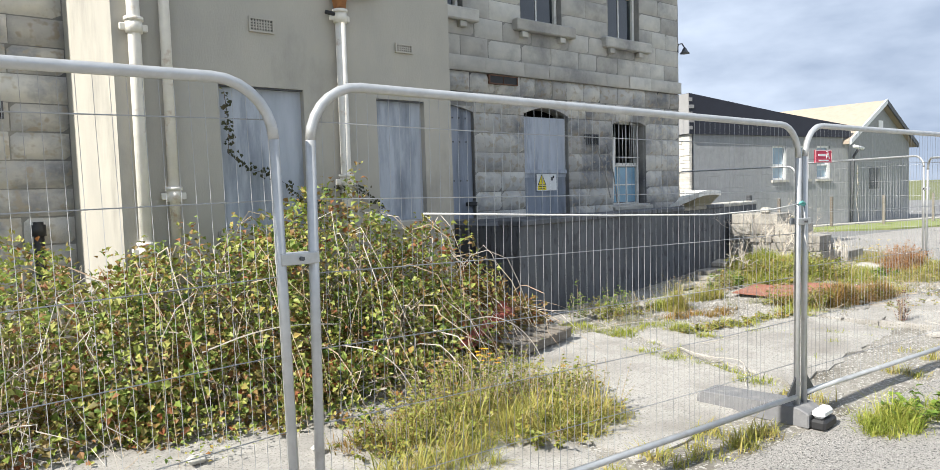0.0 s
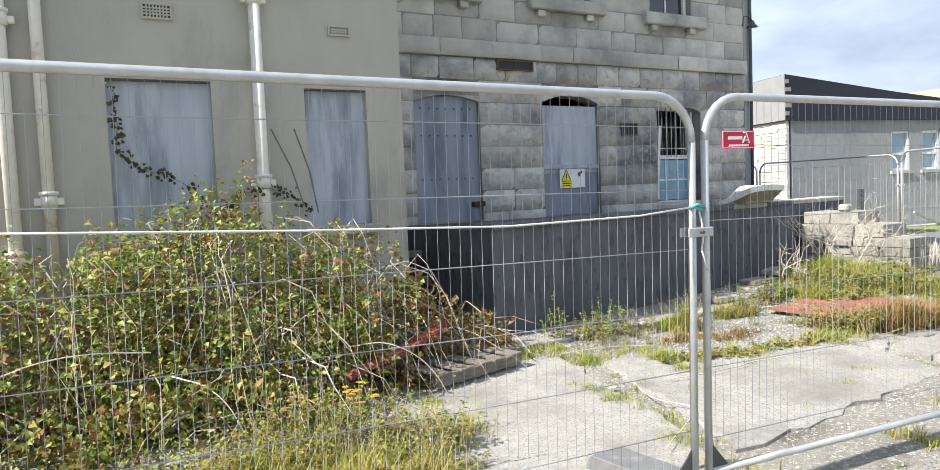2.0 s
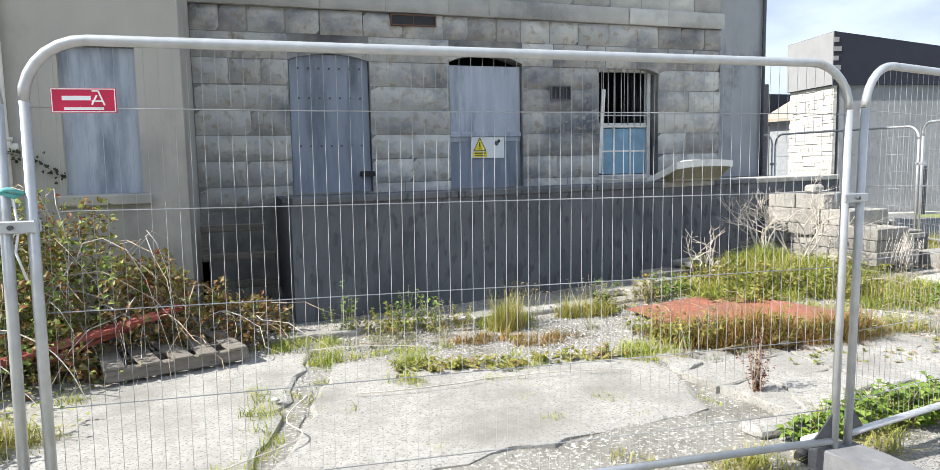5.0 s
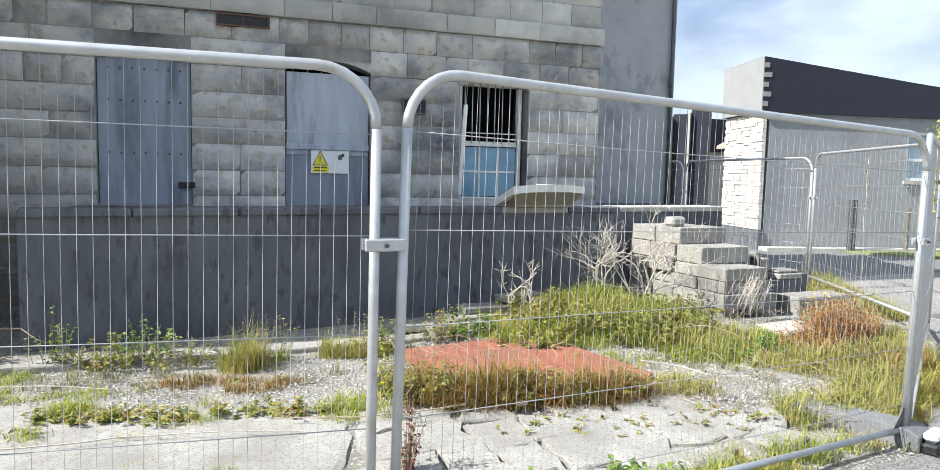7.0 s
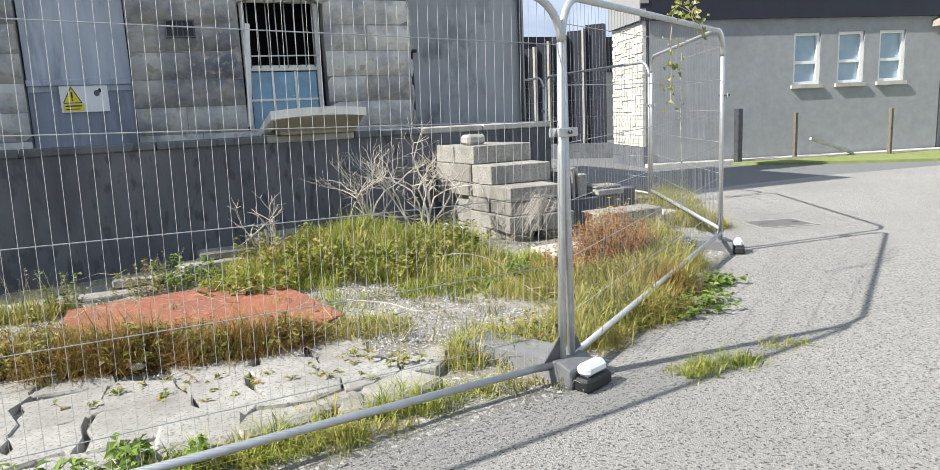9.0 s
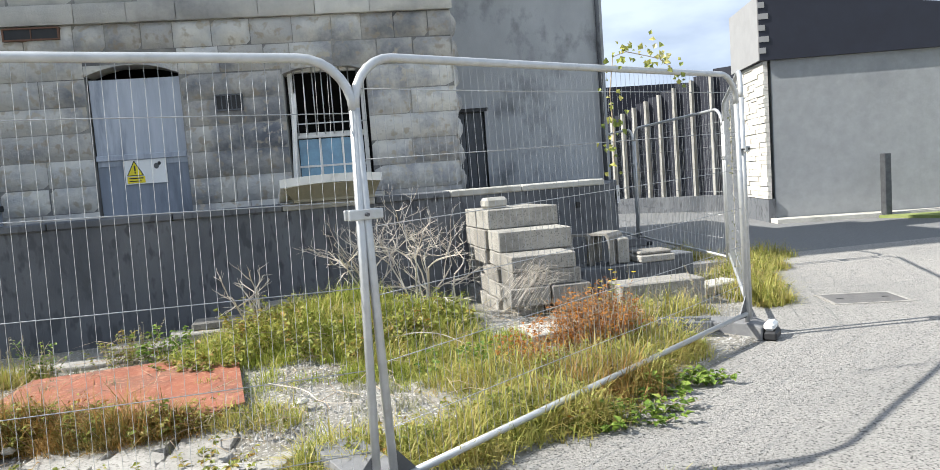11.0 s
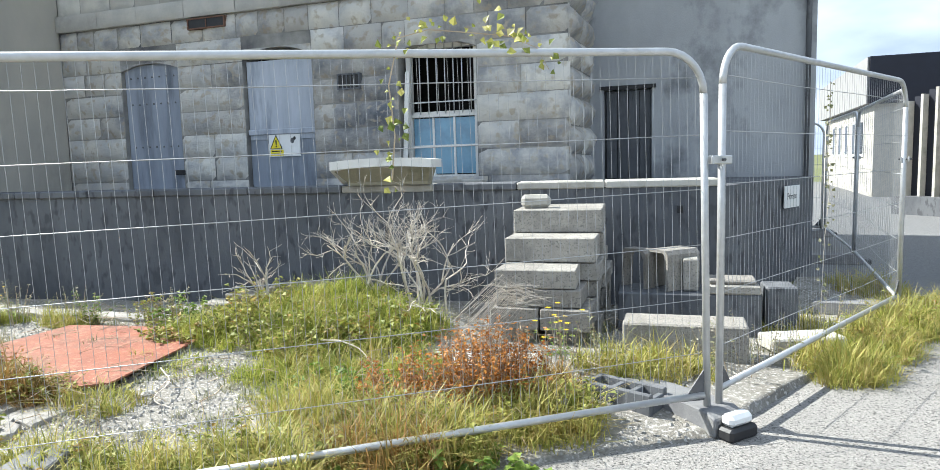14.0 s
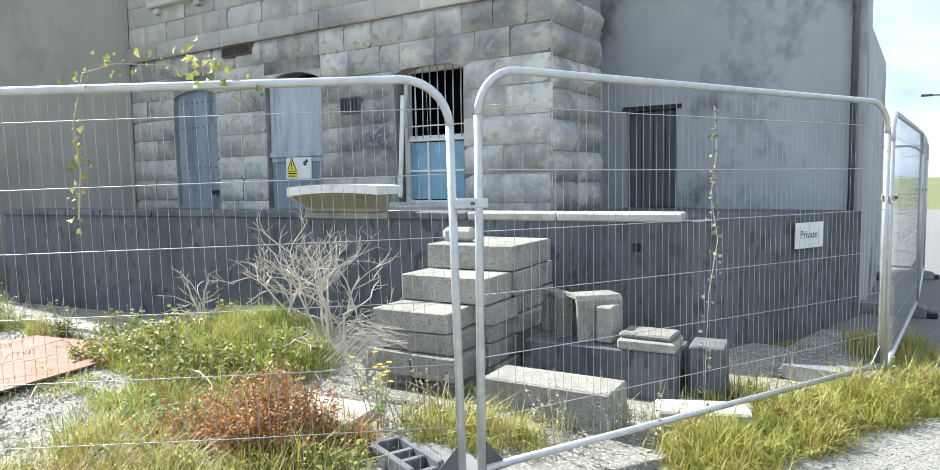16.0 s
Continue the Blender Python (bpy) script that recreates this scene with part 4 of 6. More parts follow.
pts = [(-0.80, -0.6), (0.76, -0.78), (0.93, -0.66), (0.70, 0.72), (0.46, 0.80), (-0.78, 0.62)]
prism(bm, pts, 0, 0.012)
part("sheet", bm, M_PLATE, plate)
for k in range(3):
    part("rim", boxed(-0.8 + 0.55 * k, -0.60 - 0.02 * k, -0.05, -0.3 + 0.55 * k, -0.585 - 0.02 * k, -0.003), M_RUST, plate)

pal = thing("broken_pallet", (4.55, 4.62, 0.06), "broken grey timber pallet under the brambles", "pallet", turn=16)
for k in range(3):
    part("bearer", boxed(-0.5, -0.3 + 0.28 * k, 0, 0.5, -0.22 + 0.28 * k, 0.09, bevel=0.006), M_WOOD, pal)
for k in range(5):
    part("board", boxed(-0.5 + 0.21 * k, -0.33, 0.092, -0.36 + 0.21 * k, 0.36, 0.112, bevel=0.003), M_WOOD, pal, m=pose(0, 0, 0, 0, 0, (-3, 2, 5, -2, 1)[k]))
for at, turn, pitch_ in (((3.95, 4.5, 0.32), 22, -9), ((4.15, 4.7, 0.30), 30, -12)):
    o = thing("timber_board", at, "red-painted timber board leaning in the brambles", "board", "red boards")
    o.matrix_world = pose(*at, 8, pitch_, turn)
    part("body", boxed(-0.55, -0.05, 0, 0.55, 0.05, 0.035, bevel=0.005), M_REDWOOD, o)
for k, (x, z, L) in enumerate([(4.95, 0.95, 0.7), (5.0, 0.62, 0.8), (5.05, 0.3, 0.75)]):
    o = thing("timber_board", (x + 0.1, 7.2, z - 0.12), "dark old timber rail in the recess beside the terrace", "board", "rails in the recess")
    part("body", boxed(-L / 2, -0.05, 0, L / 2, 0.05, 0.08, bevel=0.008), M_WOOD, o)
    part("post", boxed(-L / 2, -0.03, -z, -L / 2 + 0.07, 0.03, -0.003), M_WOOD, o)

man = thing("manhole_cover", (15.71, 4.94, 0.004), "rusty brown steel manhole cover set in the path", "manhole", turn=-14)
bm = boxed(-0.34, -0.25, 0, 0.34, -0.22, 0.008)
box(bm, -0.34, 0.22, 0, 0.34, 0.25, 0.008)
box(bm, -0.34, -0.22, 0, -0.31, 0.22, 0.008)
box(bm, 0.31, -0.22, 0, 0.34, 0.22, 0.008)
part("surround", bm, M_SLAB, man)
part("cover", boxed(-0.305, -0.215, 0, 0.305, 0.215, 0.007, bevel=0.002), material("worn manhole steel", (0.19, 0.18, 0.168), (0.155, 0.148, 0.14), 14, (0.17, 0.15, 0.13), 6, rough=0.6, metal=0.3, bump=0.4, bump_scale=100), man)
for sx in (-0.2, 0.2):
    part("keyhole", boxed(sx - 0.03, -0.012, 0.0072, sx + 0.03, 0.012, 0.009), M_BLACK, man)

# ---- site fence ----
def fence_panel(a, b, rungs, top=2.03, lean=0.0, rise=(0.0, 0.0)):
    """A welded mesh panel in a round-cornered tube frame from joint a to joint b."""
    L = math.dist(a, b) - 0.09
    ang = math.degrees(math.atan2(b[1] - a[1], b[0] - a[0]))
    p = thing("site_fence", (0, 0, 0), "galvanised welded-mesh site fence panel with a round-cornered tube frame", "fence", "site fence panels")
    p.matrix_world = pose(a[0], a[1], 0, 0, 0, ang) @ pose(0.045, 0, rise[0], lean, -math.degrees(math.atan2(rise[1] - rise[0], L)))
    R, r = 0.21, 0.0195
    arcl = [(R - R * math.cos(t), 0, top - R + R * math.sin(t)) for t in (math.pi / 2 * k / 7 for k in range(8))]
    arcr = [(L - x, 0, z) for x, _, z in arcl[::-1]]
    part("post", tube(bmesh.new(), [(0, 0, 0.075), (0, 0, 1.1), arcl[0]], r, 10), M_GALV, p, smooth=True)
    part("post", tube(bmesh.new(), [(L, 0, 0.075), (L, 0, 1.1), arcr[-1]], r, 10), M_GALV, p, smooth=True)
    part("top_rail", tube(bmesh.new(), arcl + arcr, r, 10), M_GALV, p, smooth=True)
    part("bottom_rail", tube(bmesh.new(), [(0.02, 0, 0.17), (L - 0.02, 0, 0.17)], 0.019, 10), M_GALV, p, smooth=True)
    for sx, s in ((0.0, 1), (L, -1)):
        bm = bmesh.new()
        q = [(sx, -0.004, 0.14), (sx + s * 0.15, -0.004, 0.15), (sx, -0.004, 0.33)]
        bm.faces.new([bm.verts.new(c) for c in q])
        e = bmesh.ops.extrude_face_region(bm, geom=bm.faces[:])
        bmesh.ops.translate(bm, verts=[v_ for v_ in e["geom"] if isinstance(v_, bmesh.types.BMVert)], vec=(0, 0.008, 0))
        part("gusset", bm, M_DARKSTEEL, p, "dark steel gusset")
    n = int(L / 0.0475)
    runs = []
    for i in range(1, n):
        x = L * i / n
        zt = top
        if x < R: zt = top - R + math.sqrt(max(0, R * R - (R - x) ** 2))
        if x > L - R: zt = top - R + math.sqrt(max(0, R * R - (x - L + R) ** 2))
        runs.append(((x, 0, 0.17), (x, 0, zt)))
    wires("wire_mesh", runs, 0.0011, M_WIRE, p)
    for z in rungs:
        part("mesh_rung", tube(bmesh.new(), [(0, 0.004, z), (L * 0.3, 0.004 + 0.012, z - 0.004), (L * 0.7, -0.008, z - 0.002), (L, 0.004, z)], 0.0022, 6), M_WIRE, p, smooth=True)
    return p


A0, JA, JB, JC, JD, JE, JF, JG, JH = (-2.66, 1.76), (0.836, 1.844), (4.336, 1.657), (7.825, 1.40), (11.27, 2.017), (14.10, 4.06), (15.58, 7.12), (15.74, 10.50), (15.78, 13.85)
WIDE, CLOSE = (0.33, 0.68, 1.03, 1.39, 1.75), (0.4, 0.69, 0.98, 1.27, 1.55, 1.84)
fence_panel((-6.15, 1.62), A0, CLOSE, 1.98)
fence_panel(A0, JA, CLOSE, 1.98, rise=(0.02, 0.07))
fence_panel(JA, JB, CLOSE, 1.98, rise=(0.07, 0.02))
fence_panel(JB, JC, WIDE, 1.98, rise=(0.03, 0.0))
fence_panel(JC, JD, WIDE, 1.97, rise=(0.02, -0.06))
fence_panel(JD, JE, CLOSE, 1.97, rise=(-0.05, 0.03))
fence_panel(JE, JF, CLOSE, 2.0, rise=(0.05, 0.05))
fence_panel(JF, JG, CLOSE, 2.0)
fence_panel(JG, JH, CLOSE, 2.0)
fence_panel(JH, (12.35, 14.2), CLOSE, 2.0)


def fence_foot(at, turn, white):
    f_ = thing("fence_block", (at[0], at[1], 0.004), "grey recycled-plastic fence foot with a pale end block" if white else "grey recycled-plastic fence foot", "fence foot", "fence feet", turn=turn)
    bm = bmesh.new()
    prof = [(-0.10, 0.0), (-0.10, 0.10), (-0.03, 0.13), (0.14, 0.13), (0.66, 0.115), (0.70, 0.08), (0.70, 0.0)]
    lo = [bm.verts.new((-0.115, y, z)) for y, z in prof]
    hi = [bm.verts.new((0.115, y, z)) for y, z in prof]
    bm.faces.new(lo)
    bm.faces.new(hi[::-1])
    for i in range(len(prof)):
        j = (i + 1) % len(prof)
        bm.faces.new((lo[i], lo[j], hi[j], hi[i]))
    bmesh.ops.bevel(bm, geom=bm.edges[:], offset=0.008, segments=1, affect="EDGES")
    part("body", bm, M_RUBBER, f_)
    # black piece added to stand for the shaded gap by the end block
    bm = boxed(-0.105, -0.20, 0, 0.105, -0.103, 0.07, bevel=0.015)
    part("end_skirt", bm, M_BLACK, f_)
    if white:
        part("end_block", boxed(-0.085, -0.185, 0.071, 0.085, -0.103, 0.135, bevel=0.02), M_WHITE, f_, "white end block")
    return f_


for at, turn, white in ((A0, 3, False), (JA, 3, True), (JB, 4, True), (JC, 185, True), (JD, 23, True), (JE, 50, True), (JF, 76, False), (JG, 88, False), (JH, 130, False)):
    fence_foot(at, turn, white)


def fence_clamp(at, z, turn):
    c = thing("fence_coupler", (at[0], at[1], z), "small galvanised clamp joining two fence panels", "clamp", "fence clamps", turn=turn)
    part("plate", boxed(-0.075, -0.034, -0.022, 0.075, -0.022, 0.022, bevel=0.004), M_GALV, c)
    part("plate", boxed(-0.075, 0.022, -0.022, 0.075, 0.034, 0.022, bevel=0.004), M_GALV, c)
    part("bolt", tube(bmesh.new(), [(0, -0.05, 0), (0, 0.05, 0)], 0.009, 6), M_DARKSTEEL, c)


for at, z, turn in ((A0, 1.45, 2), (JA, 1.403, -1), (JB, 1.37, -3.5), (JC, 1.359, 3), (JD, 1.275, 23), (JE, 1.45, 50), (JF, 1.4, 76), (JG, 1.4, 88)):
    fence_clamp(at, z, turn)

board = thing("site_sign", (4.485, 1.632, 1.758), "small red site sign with white marks on the fence", "sign", turn=-4.8)
part("panel", boxed(0, -0.008, 0, 0.205, 0, 0.085), M_SIGNRED, board)
bm = boxed(0.002, -0.0095, 0.002, 0.203, -0.0082, 0.005)
box(bm, 0.002, -0.0095, 0.080, 0.203, -0.0082, 0.083)
box(bm, 0.002, -0.0095, 0.005, 0.005, -0.0082, 0.080)
box(bm, 0.200, -0.0095, 0.005, 0.203, -0.0082, 0.080)
part("border", bm, M_WHITE, board)
part("word_bar", boxed(0.035, -0.0095, 0.043, 0.125, -0.0082, 0.058), M_WHITE, board)
part("number_bar", boxed(0.04, -0.0095, 0.010, 0.165, -0.0082, 0.019), M_WHITE, board)
bm = bmesh.new()
for a, b in (((0.13, 0.075), (0.15, 0.075)), ((0.15, 0.075), (0.168, 0.026)), ((0.128, 0.028), (0.145, 0.06)), ((0.128, 0.04), (0.16, 0.04))):
    tube(bm, [(a[0], -0.009, a[1]), (b[0], -0.009, b[1])], 0.0035, 4)
part("emblem", bm, M_WHITE, board)

rope = thing("tie_rope", (1.38, 1.795, -0.055), "white rope tied along the fence with a green knot", "rope")
part("strand", tube(bmesh.new(), [(0.0, 0.0, 1.60), (0.5, -0.02, 1.575), (1.1, -0.065, 1.545), (1.9, -0.165, 1.515), (2.6, -0.145, 1.52), (2.93, -0.155, 1.545)], 0.0042, 6), M_ROPE, rope, smooth=True)
part("knot", tube(bmesh.new(), [(2.9, -0.15, 1.54), (2.95, -0.155, 1.555), (3.0, -0.15, 1.54), (2.97, -0.155, 1.53), (2.92, -0.15, 1.545)], 0.009, 6), M_TEALROPE, rope, "green knot", smooth=True)
part("tail", tube(bmesh.new(), [(2.96, -0.15, 1.54), (2.975, -0.165, 1.42), (2.96, -0.165, 1.34), (2.99, -0.175, 1.24)], 0.005, 6), M_ROPE, rope, smooth=True)

# ---- neighbouring buildings ----
low = thing("single_storey_building", (19.29, 12.37, 0), "single-storey grey building with dark navy cladding and split stone end", "building")
low.matrix_world = pose(19.29, 12.37, 0, 0, 0, -14) @ Matrix.Scale(1.12, 4)
bm = wall_with_holes(bmesh.new(), 0.12, 6.7, 0.0, 2.93, [(3.27, 3.87, 1.55, 2.60), (4.27, 4.87, 1.55, 2.60), (5.22, 5.82, 1.55, 2.60)], 0.02, 0.3)
part("wall", bm, M_GREYSTONE, low)
part("end_wall", boxed(0.06, 0.3, 0.0, 0.4, 1.75, 2.93), M_MORTAR, low)
part("rear_wall", boxed(0.4, 1.45, 0.0, 6.7, 1.75, 2.93), M_GREYSTONE, low)
# dark cement tone holds the shade lying on the stone end's foot
part("plinth", boxed(-0.02, -0.03, 0.0, 0.1, 1.78, 0.42), M_CEMENT, low)
bm = bmesh.new()
q = [(-0.08, 2.93), (6.7, 2.86), (6.7, 3.25), (3.4, 3.62), (-0.08, 4.08)]
a = [bm.verts.new((x, -0.06, z)) for x, z in q]
b = [bm.verts.new((x, 1.8, z)) for x, z in q]
bm.faces.new(a)
bm.faces.new(b[::-1])
for i in range(5):
    bm.faces.new((a[i], a[(i + 1) % 5], b[(i + 1) % 5], b[i]))
fas = part("fascia", bm, M_FASCIA, low, "dark navy sloping fascia")
part("side_cladding", boxed(-0.1, -0.05, 2.935, -0.083, 1.8, 4.07), M_FASCIASIDE, low, "grey cladding on the end")
for k in range(5):
    part("toothing", boxed(-0.095, -0.075, 3.05 + 0.2 * k, 0.02 + 0.06 * (k % 2), -0.062, 3.15 + 0.2 * k), M_FASCIASIDE, low)
rng = random.Random(31)
z = 0.43
while z < 2.9:
    h = rng.uniform(0.055, 0.10)
    y = 0.0
    while y < 1.74:
        w = min(rng.uniform(0.25, 0.7), 1.76 - y)
        part("stone_slip", boxed(-rng.uniform(0.005, 0.035), y + 0.002, z, 0.058, y + w - 0.002, min(z + h, 2.925) - 0.004), M_SLIP, low)
        y += w
    z += h
for x in (3.27, 4.27, 5.22):
    wdw = part("window", boxed(x, 0.12, 1.55, x + 0.6, 0.13, 2.60), M_PALEPANE, low)
    bm = boxed(x, 0.06, 1.55, x + 0.06, 0.12, 2.60)
    box(bm, x + 0.54, 0.06, 1.55, x + 0.6, 0.12, 2.60)
    box(bm, x + 0.06, 0.06, 2.54, x + 0.54, 0.12, 2.60)
    box(bm, x + 0.06, 0.06, 1.55, x + 0.54, 0.12, 1.61)
    box(bm, x + 0.06, 0.07, 1.97, x + 0.54, 0.12, 2.03)
    part("frame", bm, M_WHITE, wdw)
    part("sill", boxed(x - 0.05, -0.04, 1.47, x + 0.65, 0.06, 1.545), M_COPING, wdw)
pst = part("bollard", boxed(2.0, -0.55, 0.0, 2.14, -0.41, 1.25, bevel=0.01), M_DARKSTEEL, None, "")
tagged(pst, "dark square steel post before the grey building", "post")
pst.location = (19.1, 11.9, 0)

house = thing("gabled_house", (26.5, 10.6, 0), "grey stone gabled house with a brown tiled roof", "house")
bm = bmesh.new()
q = [(0.15, 0), (6.0, 0), (6.0, 3.1), (3.0, 4.55), (0.15, 3.1)]
a = [bm.verts.new((x, 0, z)) for x, z in q]
b = [bm.verts.new((x, 12, z)) for x, z in q]
bm.faces.new(a)
bm.faces.new(b[::-1])
for i in range(5):
    bm.faces.new((a[i], a[(i + 1) % 5], b[(i + 1) % 5], b[i]))
part("wall", bm, M_GREYSTONE, house)
for s, xa, xb in ((0, -0.25, 3.0), (1, 6.3, 3.0)):
    bm = bmesh.new()
    q = [(xa, 2.96), (xb, 4.58), (xb, 4.72), (xa, 3.08)]
    a = [bm.verts.new((x, -0.2, z)) for x, z in q]
    b = [bm.verts.new((x, 12.2, z)) for x, z in q]
    bm.faces.new(a)
    bm.faces.new(b[::-1])
    for i in range(4):
        bm.faces.new((a[i], a[(i + 1) % 4], b[(i + 1) % 4], b[i]))
    rf = part("roof", bm, M_ROOF, house)
    bm = bmesh.new()
    q = [(xa, 2.94), (xb, 4.56), (xb, 4.76), (xa, 3.12)]
    a = [bm.verts.new((x, -0.26, z)) for x, z in q]
    b = [bm.verts.new((x, -0.205, z)) for x, z in q]
    bm.faces.new(a)
    bm.faces.new(b[::-1])
    for i in range(4):
        bm.faces.new((a[i], a[(i + 1) % 4], b[(i + 1) % 4], b[i]))
    # sunward bargeboard coloured white, the far one dark as its shaded copy
    part("bargeboard", bm, M_WHITE if s == 0 else M_DARKSTEEL, rf)
part("vent", boxed(2.8, -0.03, 3.55, 3.2, 0.0, 3.95), M_WHITE, house)
part("gutter", tube(bmesh.new(), [(-0.35, -0.4, 2.86), (0.4, -0.4, 2.8)], 0.06, 8), M_WHITE, house, smooth=True)
part("rain_pipe", tube(bmesh.new(), [(0.3, -0.3, 2.8), (0.32, -0.1, 2.5), (0.32, -0.06, 0.1)], 0.05, 8), M_CEMENT, house, smooth=True)
part("window", boxed(2.0, -0.02, 1.3, 2.9, 0.0, 2.1), M_CEMENT, house)

hall = thing("distant_hall", (18.6, 26.0, 0.0), "pale low hall with tall narrow windows and a dark fascia", "building")
part("wall", boxed(0, 0, 0, 18, 12, 3.0), M_SLIP, hall)
part("fascia", boxed(-0.2, -0.2, 3.02, 18.2, 12.2, 4.5), M_FASCIA, hall, "dark fascia")
part("side_fascia", boxed(-0.26, -0.1, 3.02, -0.21, 12.2, 4.5), M_FASCIASIDE, hall)
for k in range(5):
    wdw = part("window", boxed(-0.03, 1.6 + 1.7 * k, 1.3, -0.005, 2.3 + 1.7 * k, 2.6), M_WHITE, hall)
    part("pane", boxed(-0.04, 1.7 + 1.7 * k, 1.4, -0.032, 2.2 + 1.7 * k, 2.5), M_GLASS, wdw)

screen = thing("finned_screen", (18.2, 19.2, 0.0), "dark boarded screen wall with stepped pale fins", "screen wall", turn=-48)
part("base", boxed(-0.1, -0.45, 0, 4.3, 0.35, 0.42), M_CEMENT, screen)
fx = [0.0, 0.34, 0.68, 1.04, 1.42, 1.82, 2.26, 2.76, 3.30, 3.90]
for k in range(9):
    h = 2.62 + 0.13 * k
    part("dark_panel", boxed(fx[k] + 0.065, -0.02, 0.42, fx[k + 1] - 0.004, 0.25, h + 0.10), M_FASCIA, screen)
    part("fin", boxed(fx[k], -0.2, 0.42, fx[k] + 0.06, 0.25, h), M_COPING, screen, "pale fin")

for k, (x, y) in enumerate([(22.6, 11.15), (24.6, 10.3), (26.4, 9.3), (29.0, 8.6)]):
    o = thing("timber_stake", (x, y, 0.05), "slim pale timber post on the lawn edge", "post", "posts on the lawn")
    part("body", boxed(-0.04, -0.04, 0, 0.04, 0.04, 1.05, bevel=0.008), M_WOOD, o)
o = thing("timber_pole", (23.3, 10.75, 0.06), "pale timber rail fallen against a post", "rail")
part("body", boxed(-0.7, -0.03, 0, 0.7, 0.03, 0.06), M_COPING, o, m=pose(0, 0, 0.22, 0, 17))


def lamp_post(x, y, h):
    o = thing("street_lamp", (x, y, 0), "slim grey street lamp far off beside the lane", "street lamp", "street lamps")
    part("column", tube(bmesh.new(), [(0, 0, 0), (0, 0, h)], 0.07, 8, 0.045), M_CEMENT, o, smooth=True)
    part("arm", tube(bmesh.new(), [(0, 0, h), (-0.8, 0, h + 0.05)], 0.035, 6), M_CEMENT, o)
    part("head", boxed(-1.2, -0.12, h, -0.75, 0.12, h + 0.1, bevel=0.02), M_CEMENT, o)


lamp_post(16.6, 40, 5.2)
lamp_post(18.0, 44, 5.2)
bank = bmesh.new()
g = [[bank.verts.new((x * 10.0 - 60, 62 + y * 9.0, -0.4 + 1.5 * math.sin(min(1, y / 5) * 1.57) + 0.5 * noise.noise((x * 0.7, y, 0)))) for y in range(7)] for x in range(26)]
for i in range(25):
    for k in range(6):
        bank.faces.new((g[i][k], g[i + 1][k], g[i + 1][k + 1], g[i][k + 1]))
tagged(part("backdrop", bank, M_TURF, smooth=True), "low grassy bank on the horizon", "bank", kind="structure")

for xa, ya, xb, yb, zb in ((2.40, 1.745, 2.50, 1.74, 1.58), (2.48, 1.742, 2.55, 1.737, 1.55)):
    o = thing("loose_wire", label="thin dark loose wire end hooked on the fence", category="wire", group="loose wire ends")
    part("strand", tube(bmesh.new(), [(xa, ya, 1.85), ((xa + xb) / 2 + 0.012, (ya + yb) / 2, (1.85 + zb) / 2), (xb, yb, zb)], 0.003, 5), M_DARKSTEEL, o)

# ---- plants ----
class Mesh:
    """Collects many small loose pieces for one mesh."""
    def __init__(self):
        self.v, self.f = [], []

    def blade(self, x, y, z, h, az, lean, w):
        """A tapering, bending grass blade."""
        k = len(self.v)
        c, s = math.cos(az), math.sin(az)
        ox, oy = -s * w, c * w
        d1, d2 = lean * h * 0.28, lean * h
        hz = h * math.sqrt(max(0.1, 1 - 0.5 * lean * lean))
        self.v += [(x - ox, y - oy, z), (x + ox, y + oy, z), (x + c * d1 + ox * 0.8, y + s * d1 + oy * 0.8, z + hz * 0.55), (x + c * d1 - ox * 0.8, y + s * d1 - oy * 0.8, z + hz * 0.55), (x + c * d2, y + s * d2, z + hz * (1 - 0.25 * lean))]
        self.f += [(k, k + 1, k + 2, k + 3), (k + 3, k + 2, k + 4)]

    def leaf(self, p, d, up, length, width, fold=0.25):
        """A folded pointed leaf from p along d, its face towards up."""
        d = Vector(d).normalized()
        side = d.cross(Vector(up))
        if side.length < 1e-4:
            side = d.orthogonal()
        side.normalize()
        n = side.cross(d)
        p = Vector(p)
        k = len(self.v)
        a, b = p + d * (length * 0.45) + side * width / 2 + n * width * fold, p + d * (length * 0.45) - side * width / 2 + n * width * fold
        self.v += [tuple(p), tuple(a), tuple(p + d * length - n * length * 0.15), tuple(b), tuple(p + d * length * 0.5)]
        self.f += [(k, k + 1, k + 4), (k + 1, k + 2, k + 4), (k + 2, k + 3, k + 4), (k + 3, k, k + 4)]

    def twig(self, pts, r, r2):
        n = 4
        pts = [Vector(p) for p in pts]
        k = len(self.v)
        for i, p in enumerate(pts):
            d = (pts[min(i + 1, len(pts) - 1)] - pts[max(i - 1, 0)]).normalized()
            s = d.orthogonal().normalized()
            u = d.cross(s)
            q = r + (r2 - r) * i / (len(pts) - 1)
            self.v += [tuple(p + (s * math.cos(a) + u * math.sin(a)) * q) for a in (0, 1.571, 3.142, 4.712)]
        for i in range(len(pts) - 1):
            a = k + i * n
            self.f += [(a + j, a + (j + 1) % n, a + n + (j + 1) % n, a + n + j) for j in range(n)]

    def make(self, name, mat, parent=None, label="", kind=""):
        ob = raw(name, self.v, self.f, mat, parent, label)
        return tagged(ob, kind=kind)


def surface_z(x, y):
    """Top of whatever ground lies under a plant."""
    if y < fence_y(min(x, 15.5)) - 0.14 or x > 15.6:
        return 0.0
    return max(0.0, ground_z(x, y)) + 0.005


